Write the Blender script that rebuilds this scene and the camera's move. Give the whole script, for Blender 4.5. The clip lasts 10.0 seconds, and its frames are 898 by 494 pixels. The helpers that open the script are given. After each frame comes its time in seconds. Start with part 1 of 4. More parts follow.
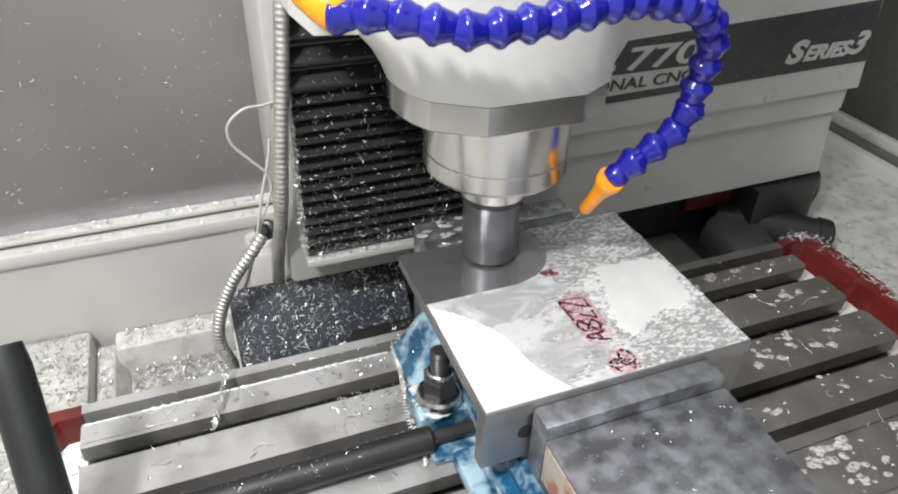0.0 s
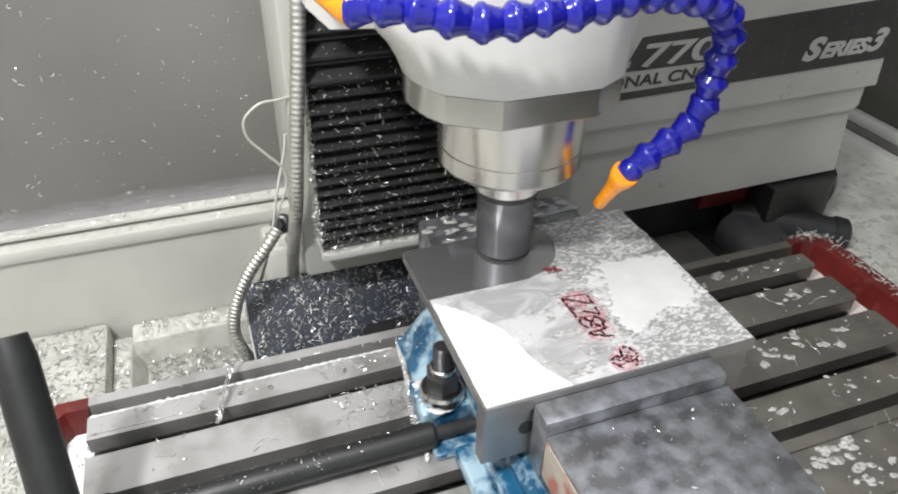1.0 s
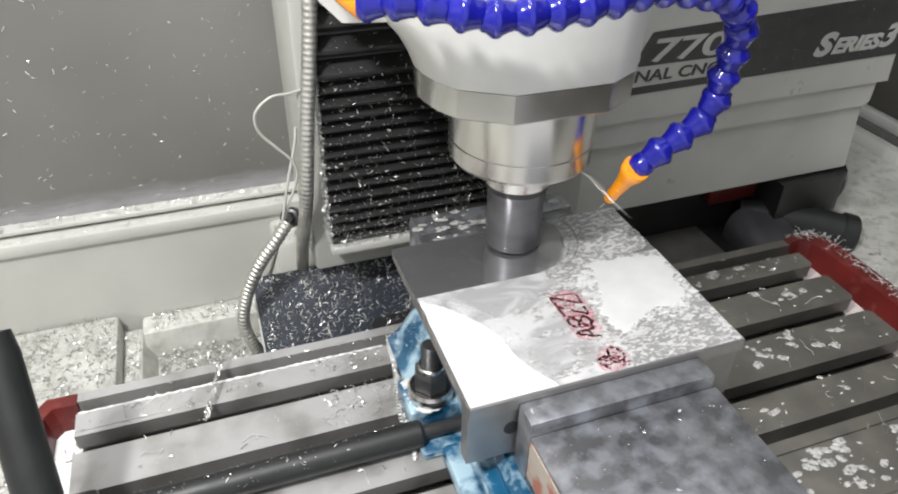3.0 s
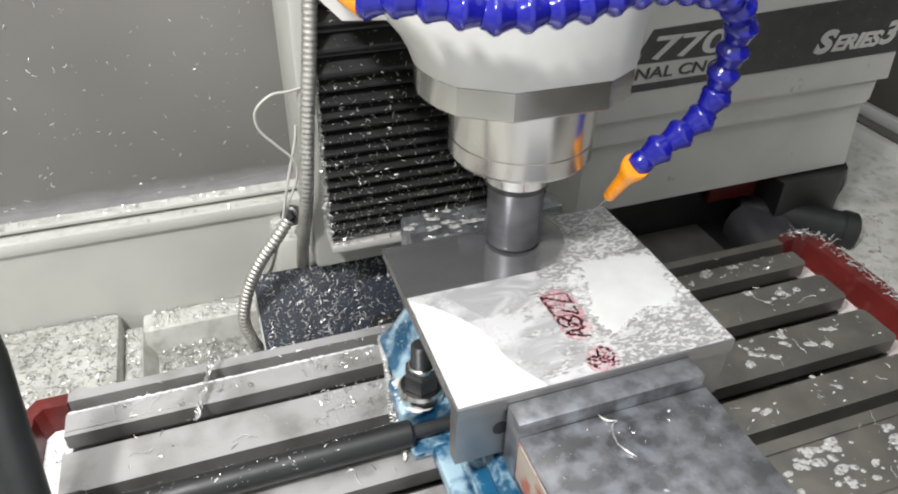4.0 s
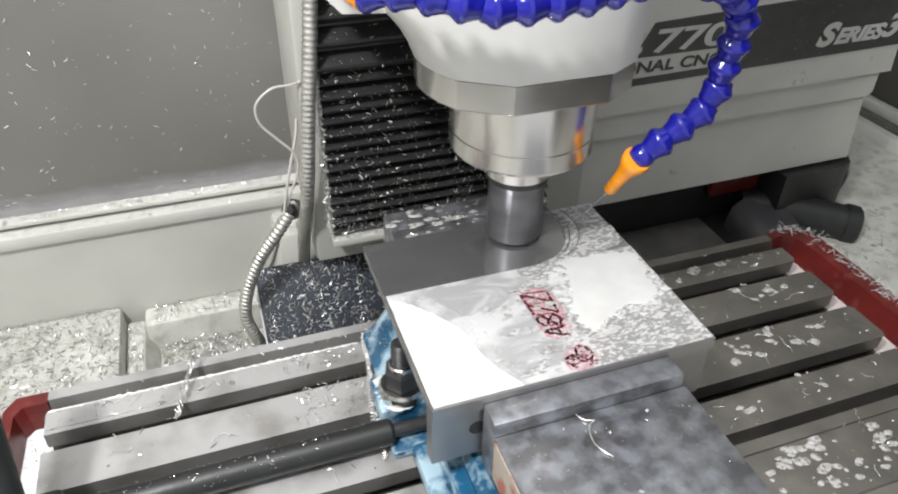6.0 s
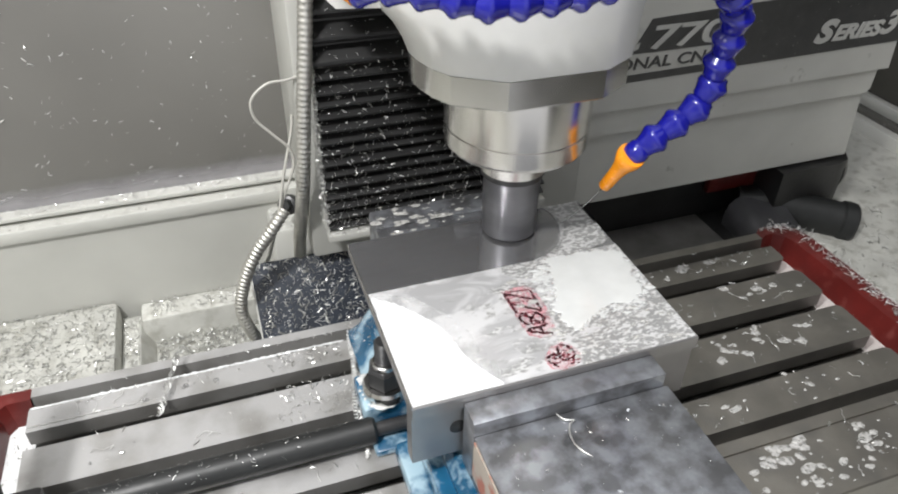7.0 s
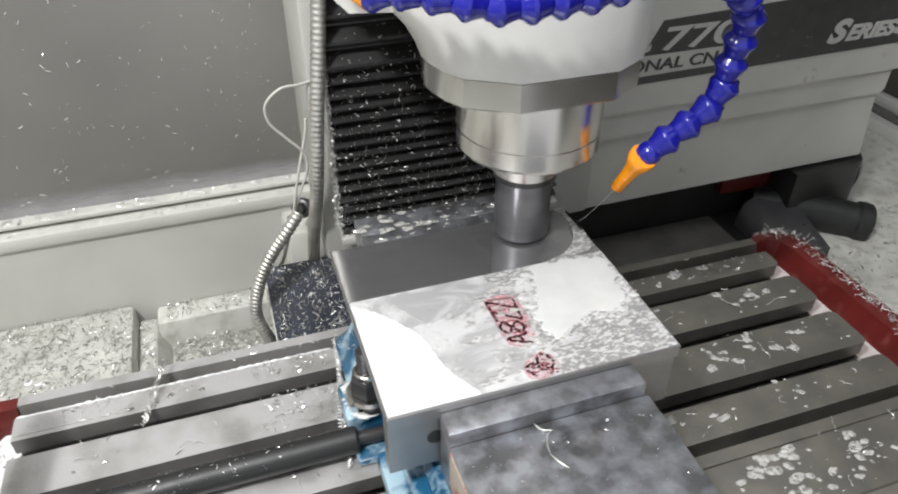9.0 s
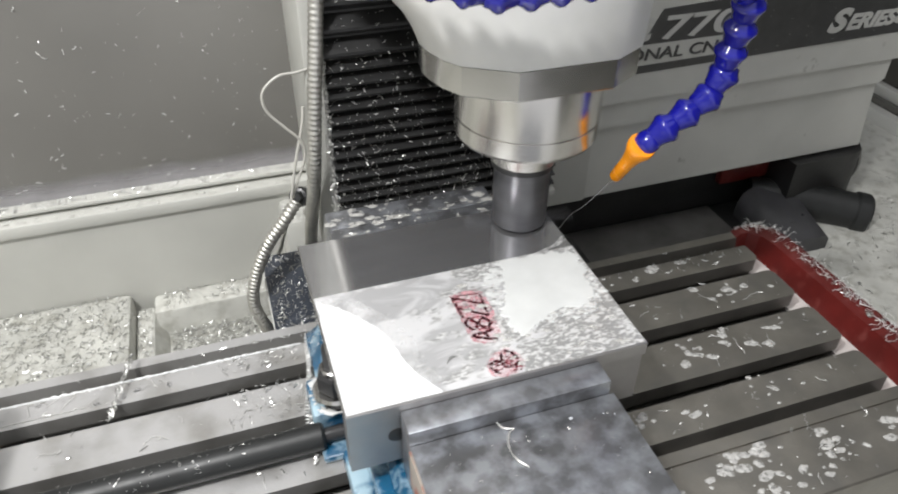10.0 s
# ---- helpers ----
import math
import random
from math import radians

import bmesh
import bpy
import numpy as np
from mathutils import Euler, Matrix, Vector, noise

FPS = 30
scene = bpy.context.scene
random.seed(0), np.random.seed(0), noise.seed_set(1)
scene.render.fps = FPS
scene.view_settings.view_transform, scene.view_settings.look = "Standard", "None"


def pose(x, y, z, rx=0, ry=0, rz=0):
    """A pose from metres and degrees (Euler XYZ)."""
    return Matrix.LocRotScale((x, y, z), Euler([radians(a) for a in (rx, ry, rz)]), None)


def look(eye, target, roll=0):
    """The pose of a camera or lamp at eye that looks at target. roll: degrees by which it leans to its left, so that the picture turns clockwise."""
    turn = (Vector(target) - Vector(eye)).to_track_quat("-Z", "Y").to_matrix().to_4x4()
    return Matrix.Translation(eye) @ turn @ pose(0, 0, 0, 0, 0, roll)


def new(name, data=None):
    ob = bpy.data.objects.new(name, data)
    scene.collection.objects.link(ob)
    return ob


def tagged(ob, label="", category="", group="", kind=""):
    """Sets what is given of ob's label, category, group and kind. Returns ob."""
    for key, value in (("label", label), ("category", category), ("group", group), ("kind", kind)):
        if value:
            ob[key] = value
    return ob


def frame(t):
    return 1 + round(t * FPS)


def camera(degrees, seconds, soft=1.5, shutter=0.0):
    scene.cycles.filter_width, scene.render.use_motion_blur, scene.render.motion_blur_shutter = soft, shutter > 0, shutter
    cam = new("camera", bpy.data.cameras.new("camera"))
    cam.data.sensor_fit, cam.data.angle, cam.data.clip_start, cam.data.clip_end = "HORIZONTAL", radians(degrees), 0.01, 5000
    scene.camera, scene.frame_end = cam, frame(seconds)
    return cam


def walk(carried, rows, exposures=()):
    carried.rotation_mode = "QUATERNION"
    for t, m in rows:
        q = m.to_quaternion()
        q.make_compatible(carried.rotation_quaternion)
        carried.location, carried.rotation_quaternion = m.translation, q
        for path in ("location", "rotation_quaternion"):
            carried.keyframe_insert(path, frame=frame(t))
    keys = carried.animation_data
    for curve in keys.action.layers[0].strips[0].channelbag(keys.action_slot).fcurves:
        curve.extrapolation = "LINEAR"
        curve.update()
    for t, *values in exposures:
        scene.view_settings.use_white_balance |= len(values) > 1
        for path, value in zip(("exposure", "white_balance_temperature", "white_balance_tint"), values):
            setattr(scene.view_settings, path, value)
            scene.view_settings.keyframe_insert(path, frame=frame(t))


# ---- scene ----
cam = camera(63.84, 10.0, soft=2.0, shutter=1.0)
walk(cam, [
    (0, pose(-0.1157, -0.2312, 0.3822, 54.836, -1.234, -20.880)),
    (0.5, pose(-0.1160, -0.2323, 0.3826, 54.875, -0.820, -20.647)),
    (1, pose(-0.1175, -0.2347, 0.3809, 54.733, -0.943, -19.816)),
    (1.5, pose(-0.1193, -0.2345, 0.3811, 54.423, -0.935, -19.484)),
    (2, pose(-0.1197, -0.2351, 0.3812, 54.374, -0.817, -19.240)),
    (2.5, pose(-0.1202, -0.2350, 0.3808, 54.376, -0.916, -19.236)),
    (4, pose(-0.1203, -0.2357, 0.3810, 54.177, -0.851, -19.243)),
    (4.5, pose(-0.1202, -0.2358, 0.3803, 54.072, -0.987, -19.175)),
    (5, pose(-0.1202, -0.2362, 0.3809, 53.944, -0.719, -19.117)),
    (5.5, pose(-0.1205, -0.2362, 0.3811, 53.868, -0.659, -19.124)),
    (7, pose(-0.1163, -0.2373, 0.3806, 53.401, -0.857, -19.049)),
    (7.5, pose(-0.1166, -0.2385, 0.3811, 53.435, -0.467, -18.733)),
    (8, pose(-0.1177, -0.2390, 0.3809, 53.531, -0.489, -18.528)),
    (8.5, pose(-0.1176, -0.2397, 0.3808, 53.519, -0.493, -18.261)),
    (9, pose(-0.1175, -0.2398, 0.3815, 53.661, -0.073, -18.407)),
    (9.5, pose(-0.1179, -0.2395, 0.3801, 52.849, -0.428, -18.168)),
    (10, pose(-0.1168, -0.2393, 0.3801, 52.871, -0.246, -18.426)),
], exposures=[(0.0, 0.18), (5.5, 0.18), (7.0, 0.09), (10.0, 0.03)])

# the table feeds towards -x, then runs on faster once the cut is done
FEED = [(0.0, 0.0), (0.5, -0.0036), (1.0, -0.0071), (1.5, -0.0108), (2.0, -0.0141), (2.5, -0.018), (4.0, -0.0284), (4.5, -0.0317), (5.0, -0.0352), (5.5, -0.0387), (7.0, -0.0496), (7.5, -0.0532), (8.0, -0.0569), (8.5, -0.0603), (9.0, -0.0703), (9.5, -0.0796), (10.0, -0.0902)]

# ---- light ----
world = bpy.data.worlds.new("room")
scene.world = world
world.use_nodes = True
world.node_tree.nodes["Background"].inputs[0].default_value = (0.96, 0.97, 1.0, 1)
world.node_tree.nodes["Background"].inputs[1].default_value = 0.82


def area_lamp(name, eye, target, sx, sy, watts, colour=(1.0, 0.99, 0.985)):
    lamp = bpy.data.lights.new(name, "AREA")
    lamp.shape, lamp.size, lamp.size_y, lamp.energy, lamp.color = "RECTANGLE", sx, sy, watts, colour
    ob = new(name, lamp)
    ob.matrix_world = look(eye, target)
    return ob


area_lamp("work_light", (-0.44, -0.20, 0.86), (-0.05, 0.15, 0), 0.08, 0.06, 9.0)
area_lamp("ceiling_light", (-0.35, -0.1, 2.0), (0.0, 0.2, 0), 1.2, 0.5, 13)


# ---- materials ----
def mat(name, colour, rough=0.5, metal=0.0, vary=0.12, scale=30.0, bump=0.0, bump_scale=200.0,
        colour2=None, mask=(0.45, 0.6), mask_scale=60.0, rough2=None, coat=0.0, stretch=(1, 1, 1), spec=0.5, aniso=0.0):
    m = bpy.data.materials.new(name)
    m.use_nodes = True
    nt = m.node_tree
    b = nt.nodes["Principled BSDF"]
    tc = nt.nodes.new("ShaderNodeTexCoord")
    mp = nt.nodes.new("ShaderNodeMapping")
    mp.inputs["Scale"].default_value = stretch
    nt.links.new(tc.outputs["Object"], mp.inputs[0])

    def tex(s, detail=4.0):
        n = nt.nodes.new("ShaderNodeTexNoise")
        n.inputs["Scale"].default_value = s
        n.inputs["Detail"].default_value = detail
        nt.links.new(mp.outputs[0], n.inputs["Vector"])
        return n.outputs[0]

    def ramp(src, lo, hi, c0, c1):
        r = nt.nodes.new("ShaderNodeValToRGB")
        r.color_ramp.elements[0].position, r.color_ramp.elements[1].position = lo, hi
        r.color_ramp.elements[0].color, r.color_ramp.elements[1].color = c0, c1
        nt.links.new(src, r.inputs[0])
        return r.outputs[0]

    lo = tuple(c * (1 - vary) for c in colour) + (1,)
    hi = tuple(min(1, c * (1 + vary)) for c in colour) + (1,)
    col = ramp(tex(scale), 0.3, 0.7, lo, hi)
    if colour2:
        f = ramp(tex(mask_scale), mask[0], mask[1], (0, 0, 0, 1), (1, 1, 1, 1))
        mx = nt.nodes.new("ShaderNodeMix")
        mx.data_type = "RGBA"
        nt.links.new(f, mx.inputs[0])
        nt.links.new(col, mx.inputs[6])
        mx.inputs[7].default_value = (*colour2, 1)
        col = mx.outputs[2]
        if rough2 is not None:
            mr = nt.nodes.new("ShaderNodeMapRange")
            mr.inputs[3].default_value, mr.inputs[4].default_value = rough, rough2
            nt.links.new(f, mr.inputs[0])
            nt.links.new(mr.outputs[0], b.inputs["Roughness"])
    nt.links.new(col, b.inputs["Base Color"])
    if not (colour2 and rough2 is not None):
        mr = nt.nodes.new("ShaderNodeMapRange")
        mr.inputs[3].default_value, mr.inputs[4].default_value = max(0.02, rough * 0.75), min(1, rough * 1.3)
        nt.links.new(tex(scale * 2.3), mr.inputs[0])
        nt.links.new(mr.outputs[0], b.inputs["Roughness"])
    b.inputs["Metallic"].default_value = metal
    b.inputs["Specular IOR Level"].default_value = spec
    b.inputs["Coat Weight"].default_value = coat
    b.inputs["Coat Roughness"].default_value = 0.08
    b.inputs["Anisotropic"].default_value = aniso
    if bump:
        bp = nt.nodes.new("ShaderNodeBump")
        bp.inputs["Strength"].default_value = bump
        bp.inputs["Distance"].default_value = 0.001
        nt.links.new(tex(bump_scale), bp.inputs["Height"])
        nt.links.new(bp.outputs[0], b.inputs["Normal"])
    return m


CREAM = mat("cream_paint", (0.515, 0.515, 0.48), 0.45, vary=0.09, scale=9, bump=0.08, bump_scale=300)
WHITE = mat("white_casting_paint", (0.62, 0.62, 0.595), 0.38, vary=0.08, scale=24, bump=0.22, bump_scale=45, coat=0.2)
COVER = mat("pale_cover_paint", (0.53, 0.53, 0.50), 0.4, vary=0.08, scale=12, bump=0.05, colour2=(0.34, 0.335, 0.31), mask=(0.675, 0.74), mask_scale=42)
BAND = mat("dark_decal", (0.055, 0.055, 0.055), 0.35, vary=0.15, scale=60)
DECAL_WHITE = mat("white_decal", (0.50, 0.50, 0.48), 0.4, vary=0.05)
STEEL = mat("ground_steel", (0.60, 0.59, 0.57), 0.19, metal=1.0, vary=0.04, scale=25)
NOSE = mat("turned_steel", (0.62, 0.605, 0.58), 0.22, metal=1.0, vary=0.0, scale=3, aniso=0.4)
tangent = NOSE.node_tree.nodes.new("ShaderNodeTangent")
tangent.direction_type, tangent.axis = "RADIAL", "Z"
NOSE.node_tree.links.new(tangent.outputs[0], NOSE.node_tree.nodes["Principled BSDF"].inputs["Tangent"])
TOOL = mat("dark_tool_steel", (0.17, 0.17, 0.18), 0.34, metal=0.8, vary=0.25, scale=80)
MILLED = mat("freshly_milled_aluminium", (0.52, 0.52, 0.53), 0.11, metal=0.86, vary=0.06, scale=25, bump=0.015, bump_scale=60)
ALU = mat("sawn_aluminium", (0.36, 0.35, 0.345), 0.38, metal=0.88, vary=0.08, scale=35, bump=0.05, bump_scale=600)
JAW = mat("wet_jaw_steel", (0.185, 0.188, 0.196), 0.28, metal=0.70, vary=0.30, scale=30, bump=0.08, bump_scale=200,
          colour2=(0.365, 0.38, 0.41), mask=(0.40, 0.64), mask_scale=85, rough2=0.30)
BLUE = mat("blue_casting_paint", (0.012, 0.085, 0.17), 0.25, vary=0.3, scale=40, bump=0.3, bump_scale=150, coat=0.6,
           colour2=(0.36, 0.50, 0.58), mask=(0.44, 0.60), mask_scale=55, rough2=0.15)
HOSE = mat("blue_plastic", (0.008, 0.009, 0.25), 0.16, vary=0.08, scale=60, coat=0.3)
ORANGE = mat("orange_plastic", (0.95, 0.33, 0.01), 0.25, vary=0.06, scale=60, coat=0.3)
RUBBER = mat("black_bellows_rubber", (0.017, 0.017, 0.017), 0.42, vary=0.3, scale=60, bump=0.2, bump_scale=300)
SHEET = mat("black_wet_cover", (0.034, 0.040, 0.052), 0.25, vary=0.3, scale=50, bump=0.2, bump_scale=120)
BLACK = mat("black_oxide", (0.03, 0.03, 0.031), 0.3, vary=0.3, scale=80, bump=0.1)
GRIP = mat("black_grip", (0.015, 0.016, 0.016), 0.45, vary=0.25, scale=60, bump=0.15, bump_scale=160)
RED = mat("red_oxide_paint", (0.105, 0.012, 0.010), 0.35, vary=0.25, scale=35, bump=0.2, colour2=(0.17, 0.04, 0.035), mask=(0.56, 0.74), mask_scale=80)
MILK = mat("milky_coolant", (0.76, 0.77, 0.77), 0.12, vary=0.02, scale=30, coat=0.5)
CHIP = mat("aluminium_chips", (0.66, 0.66, 0.64), 0.34, metal=0.85, vary=0.3, scale=150)
BRIGHT_CHIP = mat("bright_aluminium_chips", (0.82, 0.82, 0.80), 0.30, metal=0.5, vary=0.2, scale=150)
CONDUIT = mat("galvanised_conduit", (0.62, 0.61, 0.57), 0.45, metal=0.9, vary=0.15, scale=60)
WIRE = mat("grey_wire", (0.50, 0.49, 0.45), 0.4, vary=0.1)
GLASS = mat("smeared_window", (0.165, 0.160, 0.148), 0.30, vary=0.12, scale=5, bump=0.04, bump_scale=30)
GLOSS = mat("glossy_black_sheet", (0.06, 0.06, 0.064), 0.30, vary=0.25, scale=30, bump=0.08, bump_scale=60)
WAY = mat("grey_way_iron", (0.20, 0.195, 0.185), 0.4, metal=0.4, vary=0.25, scale=25, bump=0.15)
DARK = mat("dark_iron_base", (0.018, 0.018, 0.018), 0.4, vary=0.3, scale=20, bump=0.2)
SIDEGLASS = mat("dark_side_window", (0.085, 0.082, 0.072), 0.25, vary=0.15, scale=5)
LABEL = mat("worn_label", (0.36, 0.31, 0.26), 0.5, vary=0.15, colour2=(0.33, 0.12, 0.08), mask=(0.5, 0.56), mask_scale=40)
FILM = mat("coolant_film", (0.62, 0.58, 0.55), 0.2, vary=0.15, scale=40, coat=0.4)
SPLASH = mat("drying_coolant", (0.44, 0.435, 0.415), 0.25, vary=0.25, scale=300, coat=0.3)
GREY_CHIP = mat("dull_aluminium_chips", (0.33, 0.33, 0.31), 0.4, metal=0.6, vary=0.3, scale=150)
TRAY = mat("grimy_tray_paint", (0.55, 0.55, 0.51), 0.5, vary=0.18, scale=25, bump=0.2, bump_scale=180, colour2=(0.38, 0.375, 0.335), mask=(0.5, 0.7), mask_scale=60)
HAZE = mat("thin_coolant", (0.50, 0.52, 0.55), 0.2, vary=0.1, scale=60, coat=0.4)
WATER = mat("clear_coolant", (0.9, 0.9, 0.9), 0.08, vary=0.02)
WATER.node_tree.nodes["Principled BSDF"].inputs["Transmission Weight"].default_value = 0.92
PEN = mat("red_marker_ink", (0.14, 0.014, 0.026), 0.4, vary=0.35, scale=260)
BLEED = mat("bled_marker_ink", (0.60, 0.30, 0.33), 0.4, vary=0.2, scale=120)


def ragged(m, lo, hi, scale):
    """Let a thin film break up into patches."""
    nt = m.node_tree
    tc = nt.nodes.new("ShaderNodeTexCoord")
    n = nt.nodes.new("ShaderNodeTexNoise")
    n.inputs["Scale"].default_value, n.inputs["Detail"].default_value = scale, 4
    r = nt.nodes.new("ShaderNodeMapRange")
    r.inputs[1].default_value, r.inputs[2].default_value = lo, hi
    nt.links.new(tc.outputs["Object"], n.inputs["Vector"])
    nt.links.new(n.outputs[0], r.inputs[0])
    nt.links.new(r.outputs[0], nt.nodes["Principled BSDF"].inputs["Alpha"])


ragged(HAZE, 0.38, 0.66, 380)
ragged(SPLASH, 0.24, 0.50, 320)
ragged(PEN, 0.40, 0.52, 520)
ragged(BLEED, 0.32, 0.85, 240)
VEIL = mat("veil_of_coolant", (0.70, 0.705, 0.70), 0.2, vary=0.06, scale=60, coat=0.3)
ragged(VEIL, 0.40, 0.95, 110)
THIN_MILK = mat("thinning_milky_coolant", (0.57, 0.58, 0.57), 0.2, vary=0.06, scale=60, coat=0.3)




def ledge_reflection():
    """Blurred ledge reflection painted on the pane, strong at its foot, breaking up higher."""
    m = mat("painted_window_reflection", (0.40, 0.39, 0.40), 0.5, vary=0.08, scale=40)
    nt = m.node_tree
    tc = nt.nodes.new("ShaderNodeTexCoord")
    sep = nt.nodes.new("ShaderNodeSeparateXYZ")
    n = nt.nodes.new("ShaderNodeTexNoise")
    n.inputs["Scale"].default_value, n.inputs["Detail"].default_value = 25, 4
    ma = nt.nodes.new("ShaderNodeMath")
    ma.operation, ma.inputs[1].default_value = "MULTIPLY_ADD", 0.012
    r = nt.nodes.new("ShaderNodeMapRange")
    r.inputs[1].default_value, r.inputs[2].default_value, r.inputs[3].default_value, r.inputs[4].default_value = 0.040, 0.054, 0.6, 0.0
    nt.links.new(tc.outputs["Object"], sep.inputs[0])
    nt.links.new(tc.outputs["Object"], n.inputs["Vector"])
    nt.links.new(n.outputs[0], ma.inputs[0])
    nt.links.new(sep.outputs[2], ma.inputs[2])
    nt.links.new(ma.outputs[0], r.inputs[0])
    nt.links.new(r.outputs[0], nt.nodes["Principled BSDF"].inputs["Alpha"])
    return m


LEDGE_REFLECTION = ledge_reflection()


def skin_material():
    """Aluminium under drying coolant: smooth grey film at one end, fine white mottling at the other."""
    m = bpy.data.materials.new("mottled_wet_aluminium")
    m.use_nodes = True
    nt = m.node_tree
    b = nt.nodes["Principled BSDF"]
    tc = nt.nodes.new("ShaderNodeTexCoord")
    sep = nt.nodes.new("ShaderNodeSeparateXYZ")
    nt.links.new(tc.outputs["Object"], sep.inputs[0])
    grain = nt.nodes.new("ShaderNodeMapping")
    grain.inputs["Scale"].default_value = (0.7, 1.25, 1.0)
    nt.links.new(tc.outputs["Object"], grain.inputs[0])

    def tex(scale, detail, dist=0.0):
        n = nt.nodes.new("ShaderNodeTexNoise")
        n.inputs["Scale"].default_value, n.inputs["Detail"].default_value, n.inputs["Distortion"].default_value = scale, detail, dist
        nt.links.new(grain.outputs[0], n.inputs["Vector"])
        return n.outputs[0]

    def maths(op, a, c):
        n = nt.nodes.new("ShaderNodeMath")
        n.operation = op
        for k, v in enumerate((a, c)):
            if isinstance(v, (int, float)):
                n.inputs[k].default_value = v
            else:
                nt.links.new(v, n.inputs[k])
        return n.outputs[0]

    def ramp(src, lo, hi, c0, c1):
        r = nt.nodes.new("ShaderNodeValToRGB")
        r.color_ramp.elements[0].position, r.color_ramp.elements[1].position = lo, hi
        r.color_ramp.elements[0].color, r.color_ramp.elements[1].color = c0, c1
        nt.links.new(src, r.inputs[0])
        return r.outputs[0]

    def mix(f, a, c):
        n = nt.nodes.new("ShaderNodeMix")
        n.data_type = "RGBA"
        nt.links.new(f, n.inputs[0])
        nt.links.new(a, n.inputs[6])
        nt.links.new(c, n.inputs[7])
        return n.outputs[2]

    film = ramp(tex(34, 6, 1.3), 0.43, 0.57, (0.45, 0.45, 0.455, 1), (0.69, 0.69, 0.695, 1))
    fine = ramp(maths("ADD", maths("MULTIPLY", tex(360, 4, 0.6), 0.72), maths("MULTIPLY", tex(95, 3), 0.28)), 0.475, 0.555, (0.33, 0.33, 0.325, 1), (0.67, 0.67, 0.665, 1))
    far = maths("MULTIPLY", maths("SUBTRACT", sep.outputs[0], 0.064), 16.0)
    zone = ramp(maths("ADD", far, maths("MULTIPLY", maths("SUBTRACT", tex(70, 6, 0.8), 0.5), 4.6)), 0.15, 0.60, (0, 0, 0, 1), (1, 1, 1, 1))
    nt.links.new(mix(zone, film, fine), b.inputs["Base Color"])
    rough = nt.nodes.new("ShaderNodeMapRange")
    rough.inputs[3].default_value, rough.inputs[4].default_value = 0.34, 0.55
    nt.links.new(tex(200, 3), rough.inputs[0])
    nt.links.new(rough.outputs[0], b.inputs["Roughness"])
    b.inputs["Metallic"].default_value = 0.35
    return m


def table_material(name, colour, rough, metal, colour2, film_glare_colour, amount, flats_only=True):
    """Cast iron; a paler tone for coolant film and glare is painted towards -x."""
    m = mat(name, colour, rough, metal=metal, vary=0.2, scale=25, bump=0.15, bump_scale=500,
            colour2=colour2, mask=(0.45, 0.7), mask_scale=40, rough2=rough * 0.85)
    nt = m.node_tree
    b = nt.nodes["Principled BSDF"]
    tc = nt.nodes.new("ShaderNodeTexCoord")
    sep = nt.nodes.new("ShaderNodeSeparateXYZ")
    geo = nt.nodes.new("ShaderNodeNewGeometry")
    nrm = nt.nodes.new("ShaderNodeSeparateXYZ")
    nt.links.new(tc.outputs["Object"], sep.inputs[0])
    nt.links.new(geo.outputs["Normal"], nrm.inputs[0])
    big = nt.nodes.new("ShaderNodeTexNoise")
    big.inputs["Scale"].default_value, big.inputs["Detail"].default_value = 22, 5
    nt.links.new(tc.outputs["Object"], big.inputs["Vector"])

    def maths(op, a, c):
        n = nt.nodes.new("ShaderNodeMath")
        n.operation = op
        n.use_clamp = op == "MULTIPLY_ADD"
        for k, v in enumerate((a, c)):
            if isinstance(v, (int, float)):
                n.inputs[k].default_value = v
            else:
                nt.links.new(v, n.inputs[k])
        return n

    far = maths("MULTIPLY_ADD", sep.outputs[0], -12.0)
    far.inputs[2].default_value = 0.75
    patch = maths("MULTIPLY_ADD", big.outputs[0], 3.2)
    patch.inputs[2].default_value = -0.7
    film = maths("MULTIPLY", maths("MULTIPLY", far.outputs[0], patch.outputs[0]).outputs[0], nrm.outputs[2] if flats_only else 1.0)
    film = maths("MULTIPLY", film.outputs[0], amount)
    mx = nt.nodes.new("ShaderNodeMix")
    mx.data_type = "RGBA"
    nt.links.new(film.outputs[0], mx.inputs[0])
    nt.links.new(b.inputs["Base Color"].links[0].from_socket, mx.inputs[6])
    mx.inputs[7].default_value = (*film_glare_colour, 1)
    nt.links.new(mx.outputs[2], b.inputs["Base Color"])
    me = maths("MULTIPLY_ADD", film.outputs[0], -0.6)
    me.inputs[2].default_value = metal
    nt.links.new(me.outputs[0], b.inputs["Metallic"])
    return m


SKIN = skin_material()
IRON = table_material("wet_cast_iron", (0.265, 0.25, 0.22), 0.40, 0.8, (0.23, 0.22, 0.20), (0.53, 0.53, 0.535), 0.72)
# Slot shade is put in this darker iron, reflected light in its pale end.
SLOT_SHADE = table_material("shaded_slot_iron", (0.125, 0.118, 0.105), 0.40, 0.45, (0.10, 0.095, 0.085), (0.22, 0.218, 0.212), 0.7, False)


